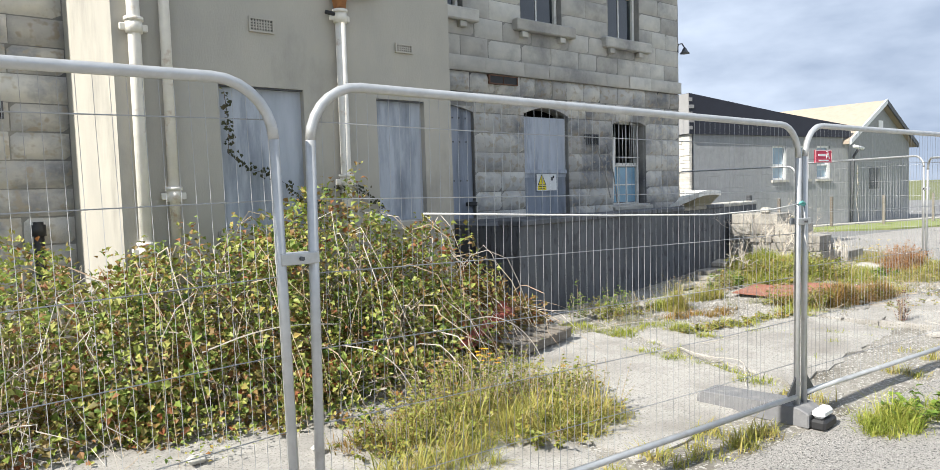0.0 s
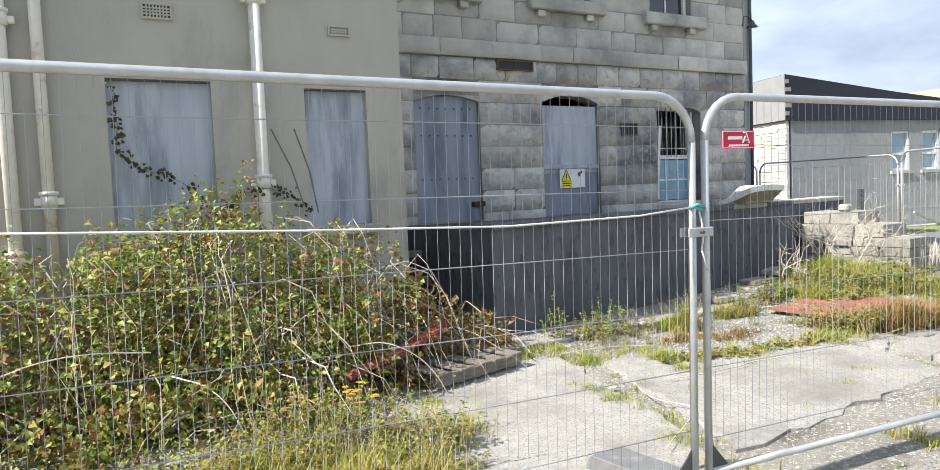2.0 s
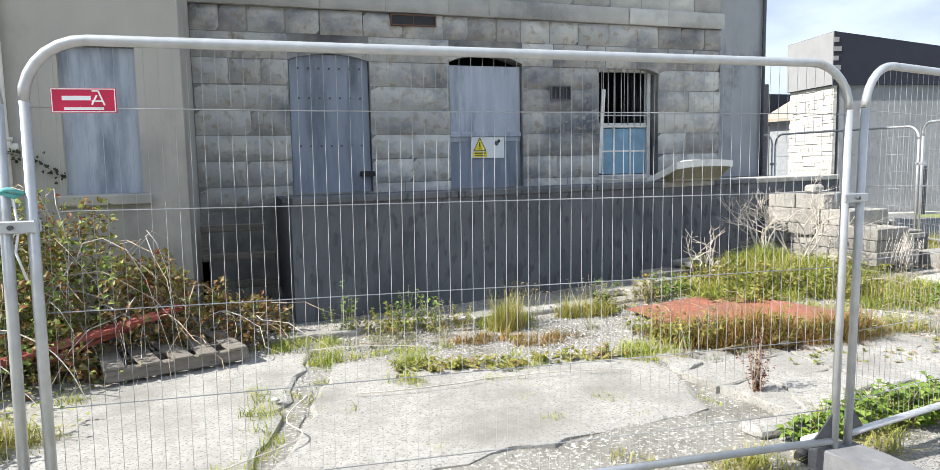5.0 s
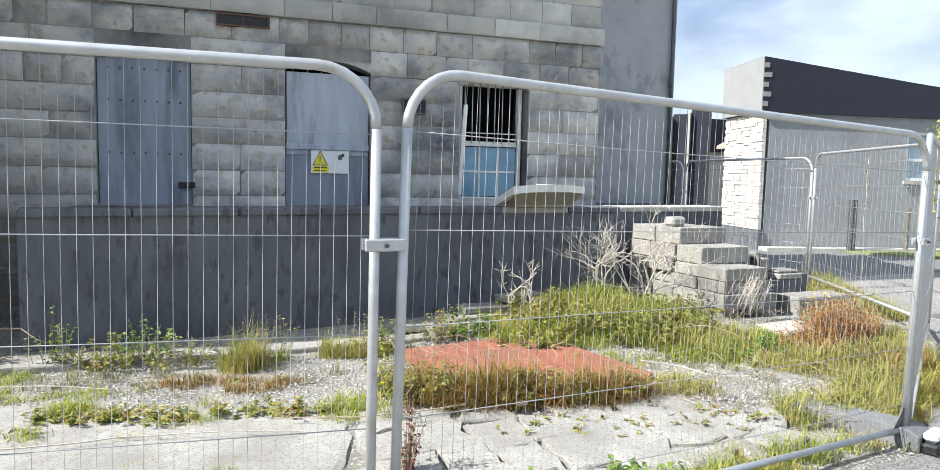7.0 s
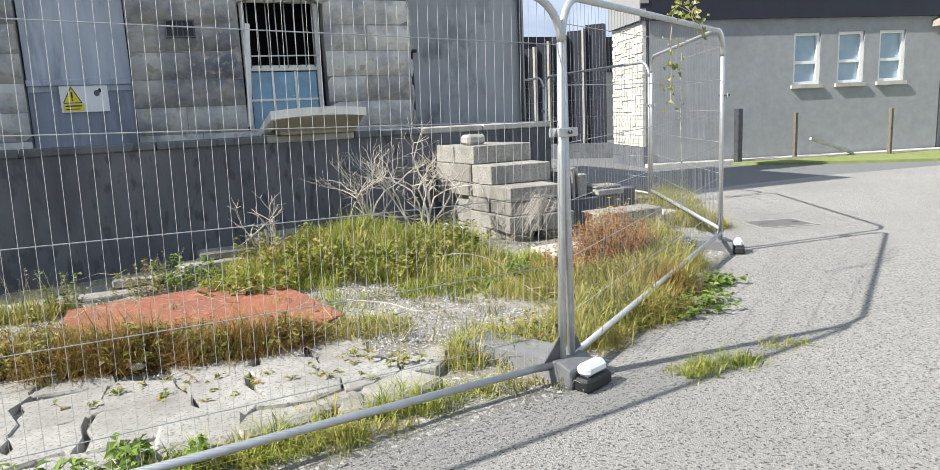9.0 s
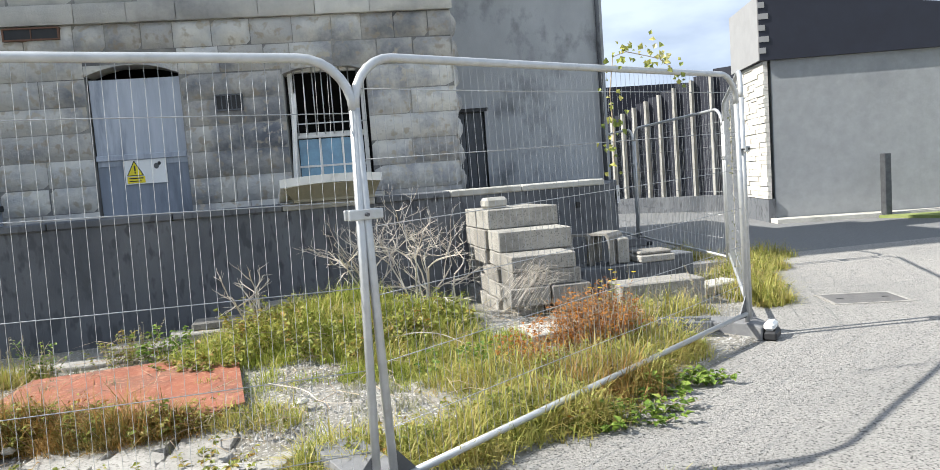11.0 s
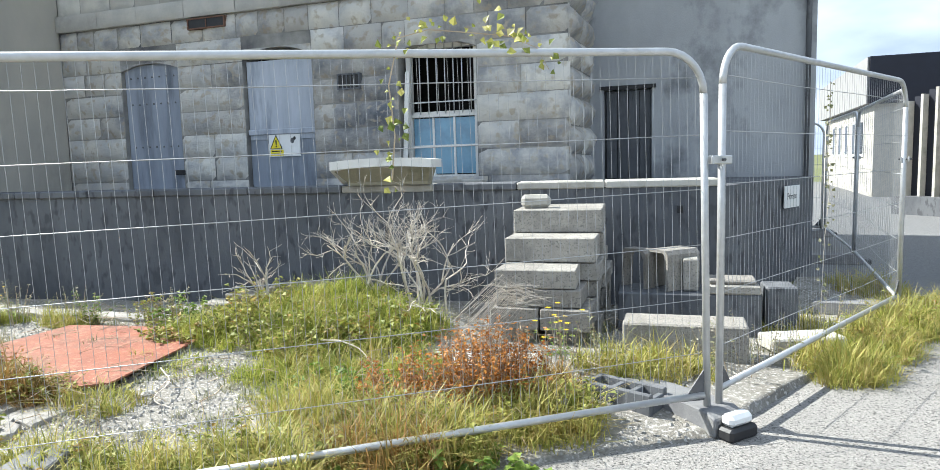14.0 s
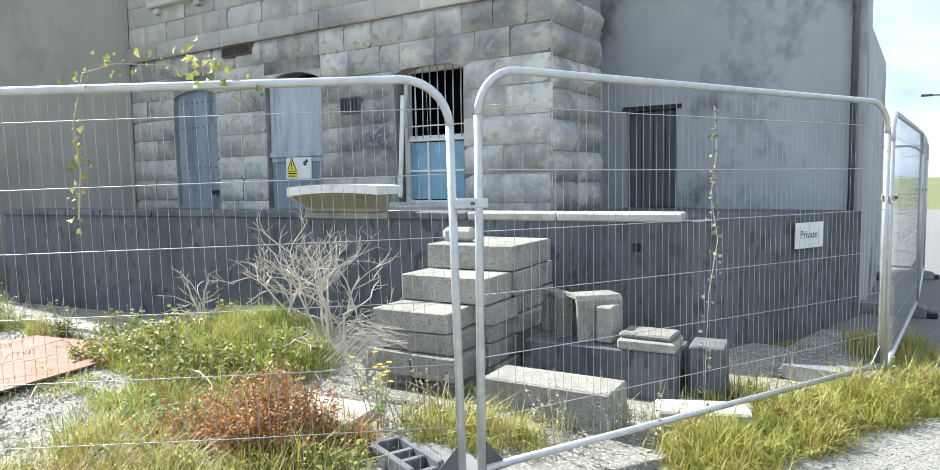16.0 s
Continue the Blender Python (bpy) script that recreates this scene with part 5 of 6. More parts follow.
def grass(name, mat, label, spots, seed, h=(0.12, 0.3), w=0.0034, lean=(0.25, 1.32)):
    """Tufts of grass: spots are (x, y, rx, ry, blades, height factor)."""
    rng = random.Random(seed)
    m = Mesh()
    for x, y, rx, ry, count, k in spots:
        tufts = max(1, int(count / 20))
        for _ in range(tufts):
            a, q = rng.uniform(0, 6.283), math.sqrt(rng.random())
            tx, ty = x + rx * q * math.cos(a), y + ry * q * math.sin(a)
            th = rng.uniform(0.35, 1.25) * (1 - 0.5 * q * q)
            for _ in range(22):
                bx, by = tx + rng.gauss(0, 0.035), ty + rng.gauss(0, 0.035)
                m.blade(bx, by, surface_z(bx, by) - 0.01, rng.uniform(*h) * k * th, rng.uniform(0, 6.283), rng.uniform(*lean), w * rng.uniform(0.6, 1.3))
    return tagged(m.make(name, mat), label, "grass", kind="stuff")


def spread(n, seed, box_, count, k, r=(0.05, 0.16)):
    rng = random.Random(seed)
    return [(rng.uniform(box_[0], box_[2]), rng.uniform(box_[1], box_[3]), rng.uniform(*r), rng.uniform(*r), count, k) for _ in range(n)]


def along(n, seed, xa, xb, off, count, k, r=(0.06, 0.2)):
    """Spots that follow the fence line."""
    rng = random.Random(seed)
    out = []
    for _ in range(n):
        x = rng.uniform(xa, xb)
        out.append((x, fence_y(x) + rng.uniform(*off), rng.uniform(*r), rng.uniform(*r), count, k))
    return out


# bramble thicket against the wing
HUMPS = [(2.75, 5.1, 1.25, 0.85, 1.5), (1.6, 5.05, 1.2, 0.9, 1.3), (0.5, 5.5, 1.2, 1.2, 1.15), (-0.9, 6.3, 1.6, 1.5, 1.0), (-2.9, 6.6, 1.9, 1.5, 1.05), (3.75, 5.15, 0.95, 0.7, 1.05),
         (4.5, 5.25, 0.65, 0.5, 0.62), (3.0, 4.55, 1.0, 0.6, 0.85), (1.6, 4.5, 1.0, 0.4, 0.5), (0.2, 4.8, 1.2, 0.45, 0.45), (5.05, 5.35, 0.42, 0.36, 0.36), (2.4, 4.0, 0.9, 0.35, 0.38), (-1.6, 5.0, 1.5, 0.7, 0.45), (-4.6, 6.0, 1.6, 1.6, 0.9)]
bush = thing("bramble_thicket", (0, 0, 0), "large tangled bramble thicket with green, yellow and rust leaves", "bush")
rng = random.Random(21)
green, dry, stems, straw = Mesh(), Mesh(), Mesh(), Mesh()
for hx, hy, rx, ry, rz in HUMPS:
    area = (rx * ry + rx * rz + ry * rz) * 2.1
    for _ in range(int(area * 1250)):
        a, b = rng.uniform(0, 6.283), math.acos(rng.uniform(-0.05, 1))
        q = 1 - abs(rng.gauss(0, 0.13)) + (0.06 if rng.random() < 0.2 else 0)
        nx, ny, nz = math.cos(a) * math.sin(b), math.sin(a) * math.sin(b), math.cos(b)
        lump = 1 + 0.30 * noise.noise((hx + nx * 2.6, hy + ny * 2.2, nz * 2.4))
        clump = noise.noise((hx + nx * rx * 4.5, hy + ny * ry * 4.5, nz * rz * 4.5))
        if clump < -0.08 and rng.random() < 0.9:
            continue
        lump += 0.30 * clump
        x, y, z = hx + nx * rx * q * lump, hy + ny * ry * q * lump, nz * rz * q * lump
        if z < 0.02 or (1.2 < x < 4.7 and y > 5.84) or y > 8.0:
            continue
        d = Vector((nx / rx + rng.gauss(0, 0.8), ny / ry + rng.gauss(0, 0.8), nz / rz + rng.gauss(0, 0.6) - 0.3))
        up = Vector((nx + rng.gauss(0, 0.5), ny + rng.gauss(0, 0.5), nz + 0.6))
        L = rng.uniform(0.03, 0.074)
        turning = 0.24 + 0.5 * max(0, noise.noise((x * 1.7, y * 1.7, z * 1.7 + 4))) + 0.55 * max(0, min(1, (x - 3.3) / 1.5)) + 0.4 * max(0, 0.6 - z)
        (dry if rng.random() < turning else green).leaf((x, y, z), d, up, L, L * rng.uniform(0.6, 0.85))
    for _ in range(int(area * 9)):
        a = rng.uniform(0, 6.283)
        px, py = hx + rx * 0.8 * math.cos(a) * rng.random(), hy + ry * 0.8 * math.sin(a) * rng.random()
        az, L = rng.uniform(0, 6.283) if rng.random() < 0.5 else -1.57 + rng.gauss(0, 0.7), rng.uniform(0.3, 1.25)
        top = rz * rng.uniform(0.35, 1.02)
        pts = []
        for i in range(7):
            s = i / 6
            x, y = px + math.cos(az) * L * s + 0.04 * rng.gauss(0, 1), py + math.sin(az) * L * s + 0.04 * rng.gauss(0, 1)
            if 1.2 < x < 4.7: y = min(y, 5.82)
            pts.append((x, y, max(0.02, top * (1 - (1.5 * s - 0.45) ** 2) / 1.0)))
        (stems if rng.random() < 0.6 else straw).twig(pts, rng.uniform(0.003, 0.0075), 0.0015)
green.make("foliage", L_BRAMBLE, bush, "small green and yellow bramble leaves", "stuff")
dry.make("turning_foliage", L_BRAMBLEDRY, bush, "rust and brown bramble leaves", "stuff")
stems.make("stemwork", M_STEM, bush, "dry brown arching stems", "stuff")
straw.make("dead_stemwork", M_DEADWOOD, bush, "bleached dead stems", "stuff")

# runners on the bare concrete and ground cover before the thicket
cover_ = Mesh()
rng = random.Random(5)
for _ in range(5600):
    x, y = rng.uniform(-3.5, 4.4), rng.uniform(2.9, 4.9)
    if noise.noise((x * 1.3, y * 1.3, 8)) + 0.45 * (y - 3.4) < 0.12 + 0.25 * rng.random():
        continue
    z = surface_z(x, y) + 0.06 + rng.random() ** 2 * 0.12
    L = rng.uniform(0.02, 0.045)
    cover_.leaf((x, y, z), (rng.gauss(0, 1), rng.gauss(0, 1), rng.gauss(0, 0.4)), (rng.gauss(0, 0.4), rng.gauss(0, 0.4), 1), L, L * 0.7)
tagged(cover_.make("ground_creeper", L_BRAMBLE), "thin creeping bramble over bare concrete", "creeper", kind="stuff")

grass("dry_grass", L_DRY, "dry yellow grass tufts along the fence line", [
    (2.59, 3.08, 0.6, 0.45, 2600, 1.1), (3.18, 2.71, 0.5, 0.35, 2200, 1.0), (1.88, 2.58, 0.5, 0.3, 1200, 0.9), (3.72, 3.27, 0.3, 0.3, 900, 0.9),
    (12.12, 2.80, 0.45, 0.3, 2400, 1.15), (12.71, 3.33, 0.4, 0.3, 2400, 1.2), (13.22, 3.75, 0.35, 0.3, 2000, 1.1), (11.62, 2.52, 0.3, 0.25, 1500, 1.0), (12.02, 3.55, 0.5, 0.35, 1800, 1.2), (13.65, 4.69, 0.45, 0.3, 1600, 1.0),
    (11.12, 2.51, 0.35, 0.25, 1100, 1.0), (14.89, 5.33, 0.3, 0.35, 2200, 1.0), (15.24, 6.07, 0.25, 0.5, 2600, 1.05), (15.48, 6.67, 0.3, 0.45, 2600, 1.1), (15.89, 7.19, 0.4, 0.45, 2400, 1.1), (14.68, 6.43, 0.35, 0.4, 1300, 0.9),
    (10.51, 5.04, 0.9, 0.5, 1500, 1.15), (11.55, 4.40, 0.6, 0.5, 1300, 1.1), (10.20, 5.51, 0.5, 0.3, 500, 0.9), (8.39, 4.90, 0.22, 0.14, 700, 1.1), (10.48, 3.30, 0.3, 0.25, 700, 0.8), (16.46, 7.90, 0.4, 0.4, 1400, 1.0), (15.57, 8.51, 0.4, 0.6, 1200, 1.0)] + along(26, 3, 0.5, 11.4, (-0.02, 0.3), 130, 0.55), 1, (0.15, 0.36))
grass("brown_grass", L_BROWN, "brown seeding grass beside the rusted sheet", [
    (9.05, 3.38, 0.45, 0.15, 3800, 1.45), (9.75, 3.24, 0.42, 0.14, 3200, 1.3), (8.61, 3.72, 0.22, 0.35, 1300, 1.0), (7.55, 4.2, 0.3, 0.12, 500, 0.45), (12.98, 4.18, 0.35, 0.25, 1300, 1.0), (12.54, 3.15, 0.4, 0.3, 1300, 1.25), (7.08, 4.42, 0.35, 0.12, 500, 0.5), (2.19, 3.29, 0.5, 0.3, 800, 0.9)], 2, (0.12, 0.34))
grass("green_grass", L_GREEN, "bright green grass on the mound by the terrace", [
    (10.38, 4.90, 0.55, 0.45, 4600, 1.0), (11.17, 4.82, 0.6, 0.45, 5200, 1.0), (9.88, 4.85, 0.3, 0.35, 1800, 0.85), (11.75, 5.02, 0.4, 0.4, 2600, 1.05), (10.87, 5.48, 0.7, 0.35, 3200, 0.85), (11.42, 4.13, 0.5, 0.3, 2000, 0.85), (12.11, 4.33, 0.35, 0.3, 1500, 0.9),
    (9.77, 5.28, 0.5, 0.3, 700, 0.6), (11.73, 3.80, 0.5, 0.2, 500, 0.6), (10.37, 4.09, 0.6, 0.2, 500, 0.5),
    (7.45, 4.94, 0.3, 0.14, 700, 0.8), (6.31, 3.95, 0.16, 0.12, 500, 0.55), (8.13, 3.49, 0.3, 0.25, 700, 0.7), (5.68, 4.33, 0.14, 0.3, 500, 0.55), (5.15, 3.18, 0.1, 0.6, 650, 0.5), (4.96, 2.35, 0.12, 0.3, 300, 0.5), (5.53, 4.89, 0.4, 0.14, 700, 0.6),
    (8.52, 1.81, 0.5, 0.12, 1500, 0.9), (9.61, 1.90, 0.5, 0.1, 1100, 0.8), (10.46, 2.03, 0.4, 0.1, 800, 0.7), (4.72, 1.23, 0.3, 0.16, 1300, 0.95), (5.22, 1.07, 0.22, 0.12, 700, 0.8), (12.03, 1.80, 0.32, 0.1, 700, 0.5), (12.59, 1.89, 0.16, 0.06, 200, 0.4), (6.15, 3.50, 0.1, 0.1, 200, 0.5), (4.01, 3.95, 0.1, 0.08, 250, 0.45),
    (14.97, 5.56, 0.25, 0.3, 900, 0.9), (15.42, 6.41, 0.25, 0.5, 1300, 1.0), (15.82, 7.00, 0.3, 0.3, 900, 0.9), (7.31, 3.53, 0.5, 0.08, 500, 0.45), (6.27, 4.31, 0.5, 0.1, 450, 0.4)] + spread(24, 9, (5.4, 2.3, 8.6, 4.9), 50, 0.35), 3, (0.12, 0.32), 0.0032)
grass("hair_grass", L_DRY, "spiky straw-yellow tuft of hair grass by the kerb strip", [(7.40, 4.74, 0.10, 0.07, 900, 1.5), (7.40, 4.74, 0.16, 0.10, 700, 0.8), (8.1, 4.9, 0.08, 0.06, 260, 1.0)], 6, (0.16, 0.36), 0.0022, (0.15, 0.8))
grass("weedy_grass", L_GREY, "sparse straw-coloured weeds over the gravel", spread(46, 12, (8.2, 2.7, 12.4, 4.4), 40, 0.6) + spread(26, 13, (5.5, 4.3, 9.0, 5.2), 40, 0.7) + spread(14, 14, (12.6, 5.0, 14.4, 6.4), 60, 0.8) + along(22, 15, 4.6, 11.3, (0.0, 0.25), 50, 0.6), 4, (0.1, 0.3), 0.003)


def leafy(name, at, mat, label, n, rx, ry, h, leaf=(0.03, 0.06), seed=1, category="weed", wide=0.75):
    """A low leafy clump: upright stems with leaves all along them."""
    rng = random.Random(seed)
    o = thing(name, (at[0], at[1], surface_z(*at)), label, category)
    lv, st = Mesh(), Mesh()
    for _ in range(max(3, n // 14)):
        a, q = rng.uniform(0, 6.283), math.sqrt(rng.random())
        bx, by = rx * q * math.cos(a), ry * q * math.sin(a)
        hh = h * rng.uniform(0.5, 1.1) * (1 - 0.4 * q)
        tx, ty = bx * 1.35 + rng.gauss(0, 0.05), by * 1.35 + rng.gauss(0, 0.05)
        st.twig([(bx, by, -0.01), ((bx + tx) / 2, (by + ty) / 2, hh * 0.55), (tx, ty, hh)], 0.003, 0.0012)
        for _ in range(14):
            s = rng.uniform(0.1, 1.02)
            az = rng.uniform(0, 6.283)
            L = rng.uniform(*leaf)
            lv.leaf((bx + (tx - bx) * s, by + (ty - by) * s, hh * s), (math.cos(az), math.sin(az), rng.uniform(-0.3, 0.6)), (rng.gauss(0, 0.3), rng.gauss(0, 0.3), 1), L, L * wide)
    lv.make("foliage", mat, o, kind="stuff")
    st.make("stemwork", M_STEM, o, kind="stuff")
    return o


for k, (x, y, n, rx, ry, h) in enumerate([(12.51, 2.71, 420, 0.45, 0.14, 0.13), (13.00, 3.11, 380, 0.35, 0.14, 0.12), (8.67, 1.78, 1300, 0.35, 0.14, 0.24), (9.21, 1.86, 500, 0.35, 0.12, 0.18), (8.13, 1.77, 300, 0.25, 0.1, 0.14), (10.21, 5.41, 380, 0.3, 0.25, 0.35), (11.09, 4.59, 900, 0.45, 0.35, 0.36), (10.44, 4.94, 700, 0.35, 0.3, 0.33), (11.68, 4.97, 500, 0.3, 0.3, 0.34), (9.95, 4.60, 400, 0.3, 0.2, 0.26), (11.85, 3.96, 300, 0.3, 0.2, 0.22), (5.07, 1.17, 260, 0.25, 0.12, 0.25), (9.46, 5.17, 260, 0.22, 0.15, 0.35)]):
    leafy("broadleaf_weed", (x, y), L_OLIVE if x > 9.5 and y > 4.3 else L_WEED, "low green broad-leaved weeds", n, rx, ry, h, (0.03, 0.065), 30 + k)
for k, (x, y, n, rx, ry, h) in enumerate([(12.84, 3.95, 4600, 0.29, 0.24, 0.56), (12.36, 3.84, 1100, 0.25, 0.2, 0.36), (9.19, 3.52, 300, 0.4, 0.10, 0.26)]):
    leafy("red_dock", (x, y), L_RED, "rust-red seeding dock clump in the grass", n, rx, ry, h, (0.018, 0.045), 50 + k, "weed", 0.5)
for k, (x, y, n, rx, ry, h) in enumerate([(2.89, 3.43, 2400, 0.55, 0.3, 0.5), (2.19, 3.08, 1200, 0.45, 0.25, 0.3), (3.43, 3.02, 1100, 0.3, 0.25, 0.38), (2.98, 2.56, 700, 0.4, 0.2, 0.25),
        (8.75, 3.53, 1500, 0.3, 0.16, 0.30), (9.28, 3.40, 1700, 0.35, 0.15, 0.28), (9.87, 3.28, 1200, 0.3, 0.14, 0.25), (8.41, 3.81, 700, 0.15, 0.3, 0.3), (6.45, 3.72, 700, 0.4, 0.09, 0.10), (7.16, 3.61, 700, 0.4, 0.09, 0.12), (7.67, 3.52, 350, 0.25, 0.09, 0.14), (9.16, 2.77, 220, 0.3, 0.14, 0.10), (9.85, 2.55, 220, 0.3, 0.14, 0.10), (10.33, 2.61, 300, 0.25, 0.2, 0.14),
        (11.98, 2.86, 900, 0.35, 0.22, 0.26), (12.62, 3.39, 900, 0.35, 0.22, 0.28), (13.19, 3.87, 700, 0.3, 0.2, 0.26), (11.40, 2.63, 600, 0.3, 0.2, 0.2), (15.18, 5.99, 700, 0.2, 0.5, 0.25), (15.59, 6.93, 600, 0.25, 0.4, 0.28), (6.90, 4.96, 350, 0.25, 0.12, 0.28), (6.40, 4.91, 260, 0.2, 0.12, 0.2)]):
    leafy("olive_weed", (x, y), L_OLIVE, "yellow-green weeds turning brown on bare ground", n, rx, ry, h, (0.02, 0.05), 130 + k, "weed", 0.6)
leafy("seeding_dock", (8.17, 2.38), leaves_of("dark dock seed", [(0.0, (0.08, 0.025, 0.015)), (1.0, (0.17, 0.05, 0.03))], 0.1), "dark red-brown dock seed spike by the fence", 360, 0.02, 0.02, 0.55, (0.014, 0.032), 61, "weed", 0.7)
for k, (x, y, n, rx, h) in enumerate([(7.55, 4.93, 260, 0.22, 0.5), (6.95, 4.92, 170, 0.2, 0.42), (8.33, 4.95, 130, 0.14, 0.5), (9.24, 5.22, 220, 0.2, 0.4), (13.37, 4.64, 260, 0.3, 0.45), (14.39, 5.32, 260, 0.3, 0.42), (14.14, 4.87, 170, 0.2, 0.4), (3.52, 2.70, 260, 0.2, 0.55), (3.18, 3.17, 200, 0.25, 0.5), (14.91, 6.49, 200, 0.3, 0.5), (10.71, 2.93, 160, 0.25, 0.3)]):
    leafy("seeding_weed", (x, y), L_GREY, "thin grey-green weed gone to pale seed", n, rx, rx * 0.7, h, (0.012, 0.03), 70 + k, "weed", 0.6)


for k, (x, y, n, rx, h) in enumerate([(6.62, 5.12, 420, 0.20, 0.42), (6.42, 5.10, 260, 0.16, 0.34), (5.95, 5.12, 200, 0.12, 0.52), (6.10, 5.02, 160, 0.16, 0.3), (8.55, 4.95, 220, 0.12, 0.42), (9.15, 5.12, 420, 0.22, 0.34)]):
    leafy("kerbside_weed", (x, y), L_OLIVE if k % 2 else L_WEED, "leggy leafy weed growing in the joint by the kerb", n, rx, rx * 0.7, h, (0.02, 0.045), 300 + k, "weed", 0.7)


def flowers(at, n, r, h, mat, label, seed, size=0.022):
    rng = random.Random(seed)
    o = thing("flowering_weed", (at[0], at[1], surface_z(*at)), label, "flower")
    fl, st, lv = Mesh(), Mesh(), Mesh()
    for _ in range(n):
        x, y, z = rng.gauss(0, r), rng.gauss(0, r), h * rng.uniform(0.7, 1.1)
        st.twig([(x * 0.3, y * 0.3, 0), (x * 0.7, y * 0.7, z * 0.6), (x, y, z)], 0.003, 0.0015)
        for k in range(7):
            a = k * 0.9
            fl.leaf((x, y, z), (math.cos(a), math.sin(a), 0.25), (0, 0, 1), size, size * 0.6)
        for k in range(6):
            a = rng.uniform(0, 6.283)
            s = rng.uniform(0.2, 0.8)
            lv.leaf((x * s, y * s, z * s), (math.cos(a), math.sin(a), 0.2), (0, 0, 1), 0.04, 0.018)
    fl.make("bloom", mat, o, kind="stuff")
    st.make("stemwork", M_STEM, o, kind="stuff")
    lv.make("foliage", L_WEED, o, kind="stuff")


flowers((3.33, 3.74), 15, 0.08, 0.28, L_ORANGE, "orange-yellow flowers at the thicket's foot", 3, 0.03)
flowers((13.18, 4.47), 8, 0.08, 0.42, L_FLOWER, "yellow ragwort flowers beside the block stack", 4)
flowers((13.05, 4.60), 5, 0.06, 0.30, L_FLOWER, "yellow ragwort flowers beside the block stack", 5)
flowers((7.75, 4.82), 4, 0.08, 0.35, L_FLOWER, "small yellow flowers by the kerb strip", 6, 0.014)
flowers((8.38, 3.33), 4, 0.15, 0.22, L_FLOWER, "small yellow flowers in the gravel", 7, 0.014)


def branching(m, p, d, length, r, depth, rng):
    pts = [Vector(p)]
    for _ in range(3):
        d = (d + Vector((rng.gauss(0, 0.2), rng.gauss(0, 0.2), rng.gauss(0, 0.14) + 0.03))).normalized()
        pts.append(pts[-1] + d * length / 3)
    m.twig(pts, r, r * 0.62)
    if depth:
        for _ in range(rng.choice((2, 3, 3))):
            q = pts[rng.choice((1, 2, 3, 3))]
            branching(m, q, (d + Vector((rng.gauss(0, 0.62), rng.gauss(0, 0.5), rng.gauss(0, 0.35)))).normalized(), length * rng.uniform(0.55, 0.8), r * 0.62, depth - 1, rng)


for k, (x, y, n, L, dep) in enumerate([(11.17, 5.67, 5, 0.42, 4), (11.67, 5.57, 7, 0.46, 4), (11.95, 5.45, 2, 0.34, 3), (10.13, 5.46, 3, 0.30, 3)]):
    o = thing("dead_shrub", (x, y, surface_z(x, y)), "bleached leafless dead shrub in front of the terrace wall", "shrub", "dead shrubs")
    m = Mesh()
    rng = random.Random(90 + k)
    for _ in range(n):
        branching(m, (rng.gauss(0, 0.05), rng.gauss(0, 0.05), -0.02), Vector((rng.gauss(0, 0.42), rng.gauss(0, 0.3), 1)).normalized(), L, 0.0125, dep, rng)
    m.make("branchwork", M_DEADWOOD, o, kind="stuff")
o = thing("straw_heap", (12.80, 5.02, 0.5), "bundle of dry dead stalks hanging over the block stack", "straw")
m = Mesh()
rng = random.Random(8)
for _ in range(55):
    a = rng.uniform(-0.6, 0.9)
    p = Vector((rng.gauss(0, 0.1), rng.gauss(0, 0.05), rng.uniform(-0.08, 0.06)))
    m.twig([p, p + Vector((-0.15 * math.cos(a), -0.08, 0.03 + 0.1 * math.sin(a))), p + Vector((-0.34 * math.cos(a), -0.16, -0.16 + 0.16 * math.sin(a)))], 0.003, 0.0015)
m.make("straw", M_DEADWOOD, o, kind="stuff")


def creeper(name, label, path, mat, stem_mat, n, size, seed, spread_=0.04, category="creeper"):
    rng = random.Random(seed)
    o = thing(name, label=label, category=category)
    st, lv = Mesh(), Mesh()
    st.twig(path, 0.004, 0.002)
    for _ in range(n):
        i = rng.randrange(len(path) - 1)
        s = rng.random()
        p = Vector(path[i]).lerp(Vector(path[i + 1]), s) + Vector((rng.gauss(0, spread_), rng.gauss(0, spread_ * 0.5), rng.gauss(0, spread_)))
        a = rng.uniform(0, 6.283)
        L = rng.uniform(*size)
        lv.leaf(p, (math.cos(a), rng.gauss(-0.3, 0.4), math.sin(a)), (rng.gauss(0, 0.4), -1, rng.gauss(0.3, 0.4)), L, L * 0.85)
    st.make("stem", stem_mat, o, kind="stuff")
    lv.make("foliage", mat, o, kind="stuff")


u = Vector((JE[0] - JD[0], JE[1] - JD[1], 0)).normalized()
at_ = lambda s, z: (JD[0] + u.x * s, JD[1] + u.y * s - 0.01, z)
creeper("ivy_spray", "yellowing ivy spray hanging over the fence's top rail", [at_(1.79, 1.40), at_(1.81, 1.6), at_(1.79, 1.82), at_(1.84, 2.03), at_(1.98, 2.07), at_(2.2, 2.06), at_(2.36, 2.05), at_(2.50, 2.0), at_(2.56, 1.9)], L_IVY, M_STEM, 95, (0.02, 0.05), 5)
creeper("dead_creeper", "dry pale creeper threaded through the fence mesh", [(14.79, 5.50, 1.95), (14.80, 5.52, 1.7), (14.78, 5.49, 1.45), (14.81, 5.54, 1.2), (14.78, 5.48, 0.9), (14.77, 5.47, 0.5), (14.77, 5.46, 0.15)], L_GREY, M_DEADWOOD, 70, (0.015, 0.035), 6, 0.018)
